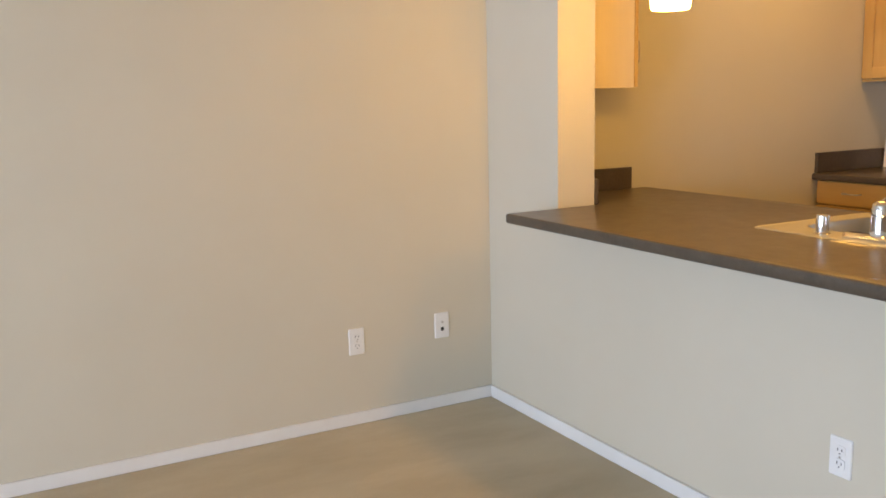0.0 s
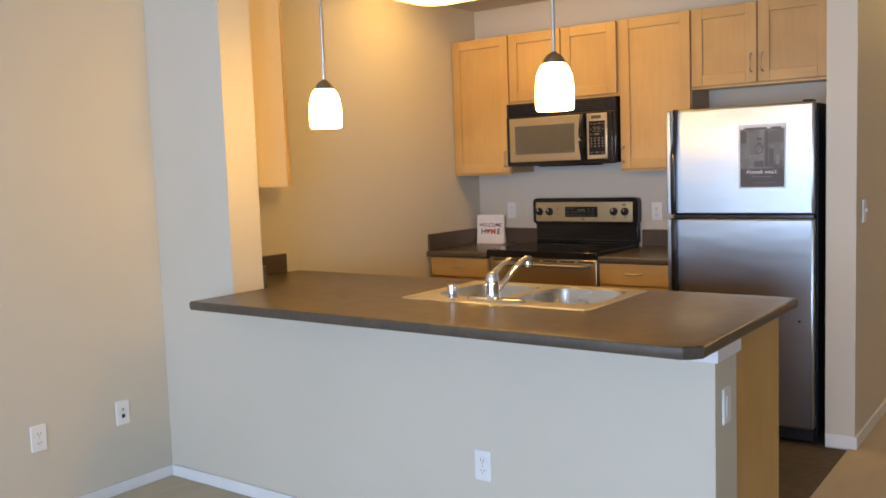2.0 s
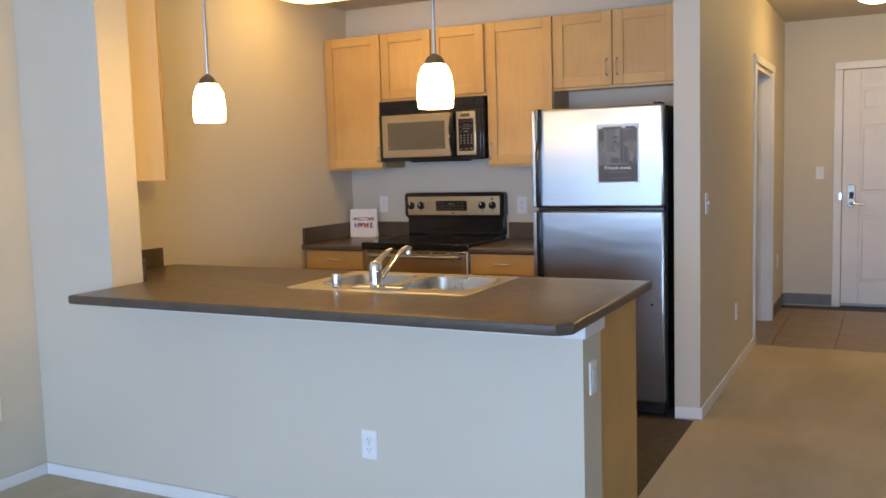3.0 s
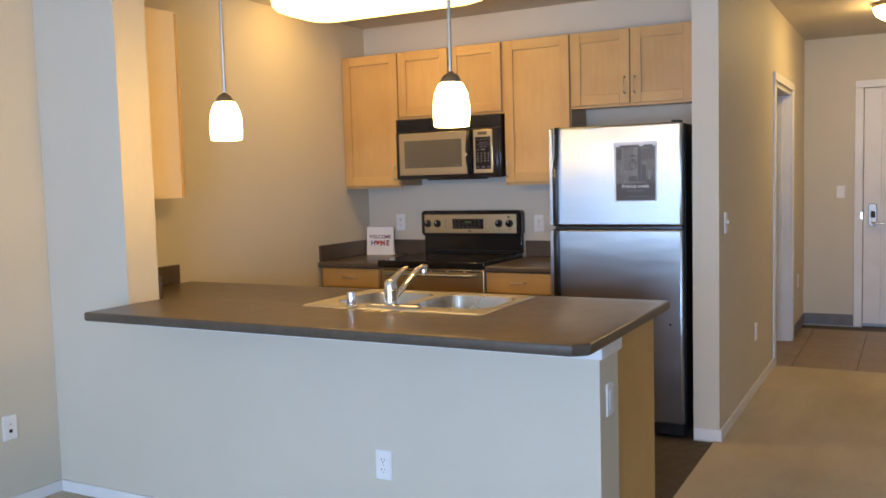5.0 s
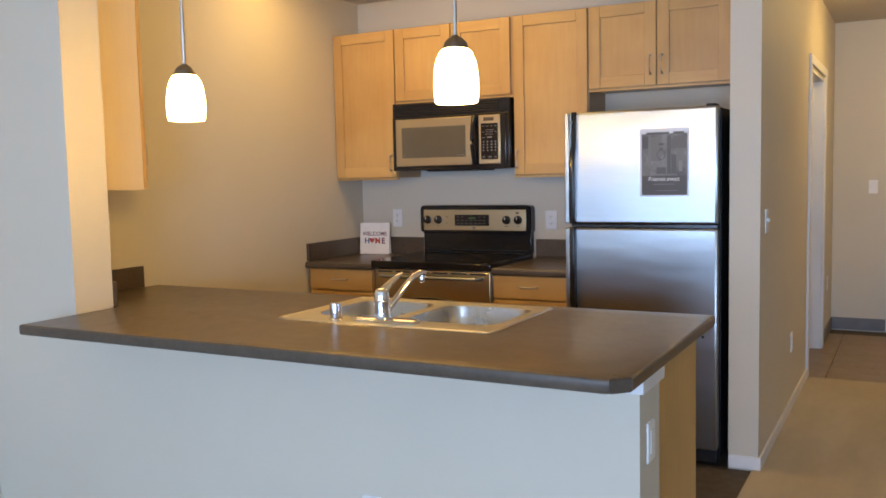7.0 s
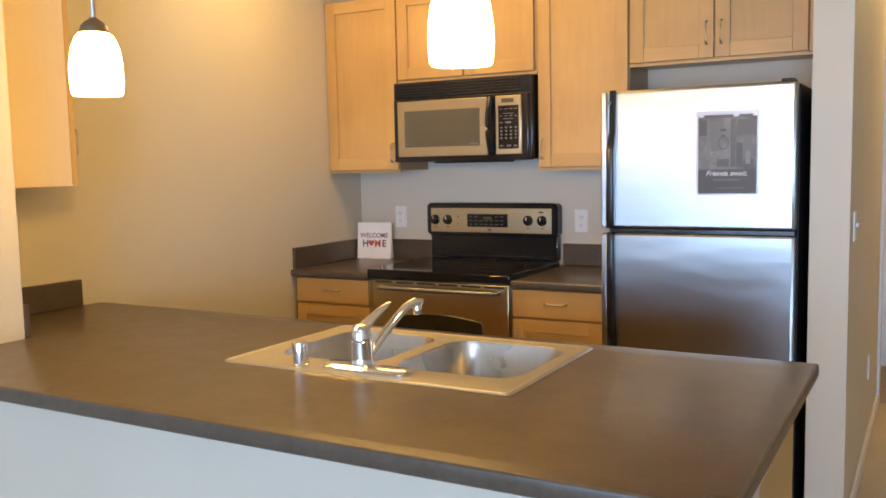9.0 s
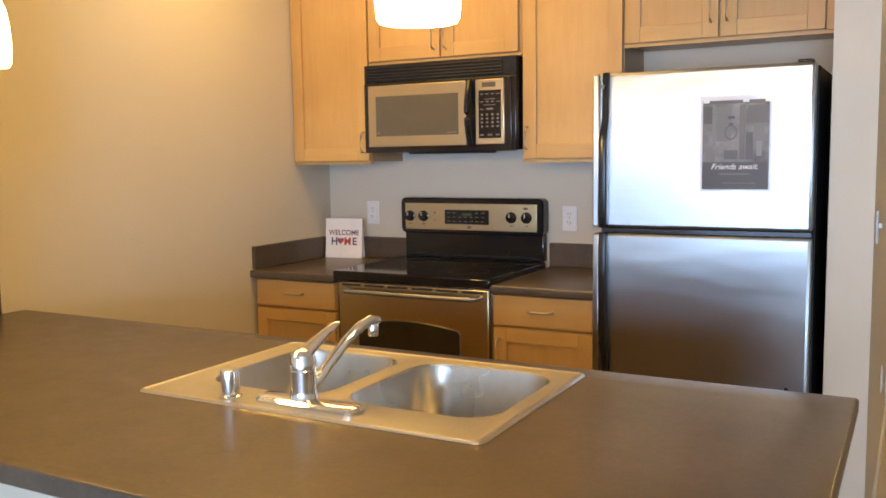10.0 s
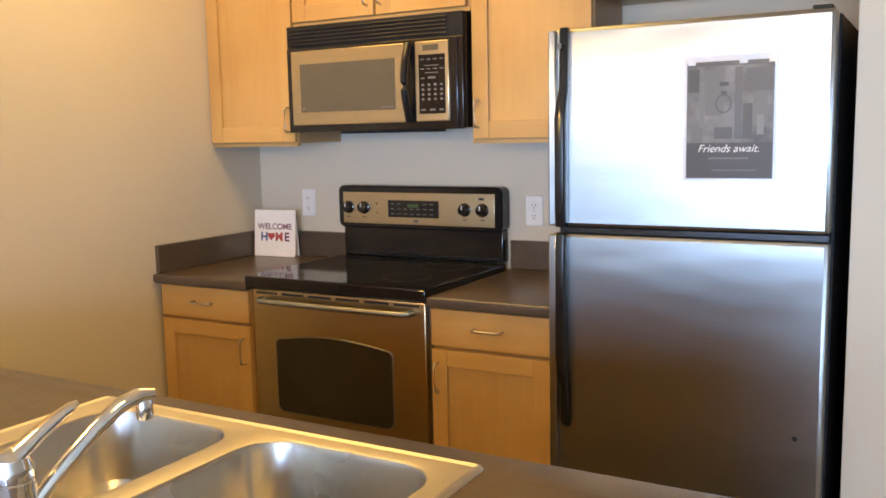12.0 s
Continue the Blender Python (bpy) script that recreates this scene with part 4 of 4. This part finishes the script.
# ---- wall plates, built facing -y at the origin ----
def plate(kind, label):
    p = thing("outlet" if kind != "switch" else "light_switch", (0, 0, 0), label, "outlet" if kind != "switch" else "switch", "wall plates")
    w, h = (0.0355, 0.0575) if kind != "double" else (0.058, 0.0575)
    part("cover", loops(bmesh.new(), [[(a, y, b) for a, b in rrect(-w + k, -h + k, w - k, h - k, 0.005)] for y, k in ((-0.0004, 0), (-0.004, 0.0005), (-0.0062, 0.003))]), PLASTIC, p)
    if kind == "outlet":
        for z in (-0.0195, 0.0195):
            r = part("receptacle", loops(bmesh.new(), [[(a, y, z + b) for a, b in rrect(-0.017, -0.0145, 0.017, 0.0145, 0.008)] for y in (-0.006, -0.0082)]), PLASTIC, p)
            part("slot", boxes((-0.008, -0.0088, z - 0.001, -0.0055, -0.008, z + 0.007), (0.0055, -0.0088, z - 0.001, 0.008, -0.008, z + 0.006), (-0.002, -0.0088, z - 0.010, 0.002, -0.008, z - 0.006)), SLOT, r)
        part("screw", boxes((-0.003, -0.0072, -0.003, 0.003, -0.006, 0.003), bevel=0.001), NICKEL, p)
    elif kind == "jack":
        part("jack", boxes((-0.008, -0.009, -0.024, 0.008, -0.006, -0.008), bevel=0.001), SLOT, p)
        part("connector", boxes((-0.005, -0.011, 0.010, 0.005, -0.006, 0.020), bevel=0.002), NICKEL, p)
    elif kind == "switch":
        part("toggle", boxes((-0.005, -0.018, -0.004, 0.005, -0.006, 0.012), bevel=0.002), PLASTIC, p)
    elif kind == "rocker":
        part("rocker", boxes((-0.016, -0.009, -0.033, 0.016, -0.006, 0.033), bevel=0.002), PLASTIC, p)
    return p


def put(src, rows, first):
    src.matrix_basis = first
    for m in rows:
        copy_thing(src, m)


put(plate("outlet", "white duplex outlet plate on the wall"), [pose(XL, -0.668, 0.364, 0, 0, 90), pose(0.378, YB, 1.155), pose(1.438, YB, 1.145), pose(XP, 3.235, 0.396, 0, 0, 90), pose(XP, 5.62, 0.46, 0, 0, 90)], pose(1.838, 0, 0.367))
put(plate("jack", "white wall plate with cable and phone jacks"), [], pose(XL, -0.258, 0.376, 0, 0, 90))
put(plate("rocker", "white blank rocker plate on the half wall's end"), [], pose(2.698, 0.1, 0.682, 0, 0, 90))
put(plate("switch", "white toggle light switch in the hall"), [pose(3.02, YH, 1.24)], pose(XP, 2.185, 1.172, 0, 0, 90))


# ---- lamps ----
def pendant():
    p = thing("pendant_lamp", (0, 0, 0), "lit opal glass pendant on a nickel rod", "pendant lamp", "pendant lamps over the peninsula")
    part("shade", lathe(bmesh.new(), 0, 0, [(0.058, 1.634), (0.062, 1.64), (0.0645, 1.675), (0.0635, 1.71), (0.058, 1.75), (0.046, 1.778), (0.036, 1.788), (0.02, 1.789)], 40), SHADE, p, "lit white opal glass shade")
    part("cap", lathe(bmesh.new(), 0, 0, [(0.037, 1.786), (0.037, 1.792), (0.033, 1.804), (0.024, 1.815), (0.012, 1.822), (0.008, 1.826)], 32), BRONZE, p, "domed dark nickel cap")
    part("rod", lathe(bmesh.new(), 0, 0, [(0.0065, 1.822), (0.0065, ZC - 0.02)], 16), NICKEL, p)
    part("canopy", lathe(bmesh.new(), 0, 0, [(0.03, ZC - 0.035), (0.055, ZC - 0.022), (0.06, ZC - 0.004), (0.06, ZC - 0.0005)], 32), BRONZE, p)
    return p


put(pendant(), [pose(2.168, 0.0, 0)], pose(1.128, 0.0, 0))


def ceiling_fixture():
    c = thing("ceiling_light", (0.9, 1.58, ZK), "lit rounded white acrylic kitchen ceiling fixture", "ceiling light")
    rr = lambda k, r, z: [(x, y, z) for x, y in rrect(0.26 + k, 1.30 + k, 1.52 - k, 1.88 - k, r, 8)]
    part("pan", loops(bmesh.new(), [rr(0.03, 0.15, ZK - 0.0005), rr(0.03, 0.15, ZK - 0.02)]), TRIM, c)
    part("diffuser", loops(bmesh.new(), [rr(0.0, 0.17, ZK - 0.021), rr(0.0, 0.17, ZK - 0.05), rr(0.02, 0.16, ZK - 0.08), rr(0.07, 0.13, ZK - 0.1), rr(0.16, 0.06, ZK - 0.105)]), DIFFUSER, c)


def dome_light():
    x, y = 3.49, 4.5
    c = thing("ceiling_light", (x, y, ZC), "lit frosted dome ceiling light in the hall", "ceiling light")
    part("base", lathe(bmesh.new(), x, y, [(0.165, ZC - 0.03), (0.17, ZC - 0.02), (0.17, ZC - 0.0005)], 40), BRONZE, c)
    part("dome", lathe(bmesh.new(), x, y, [(0.01, ZC - 0.135), (0.05, ZC - 0.13), (0.1, ZC - 0.112), (0.14, ZC - 0.08), (0.158, ZC - 0.045), (0.158, ZC - 0.031)], 40), DOME_GLASS, c)


ceiling_fixture()
dome_light()


# ---- floor tiles ----
def tiles(parent, x0, y0, x1, y1, size=0.44, gap=0.004):
    bm = boxes((-size / 2 + gap / 2, -size / 2 + gap / 2, -0.0055, size / 2 - gap / 2, size / 2 - gap / 2, 0.0), bevel=0.0015)
    me = mesh_of("tile", bm, TILE)
    nx, ny = int((x1 - x0) / size), int((y1 - y0) / size)
    for i in range(nx):
        for j in range(ny):
            t = new("tile", me)
            t.parent = parent
            t.matrix_basis = pose(x0 + size * (i + 0.5), y0 + size * (j + 0.5), -0.004)


tiles(kfloor, 2.677 - 0.44 * 5, 0.57, 2.676, 2.34)
tiles(efloor, 2.385, 4.087, 4.6, YH + 0.1)
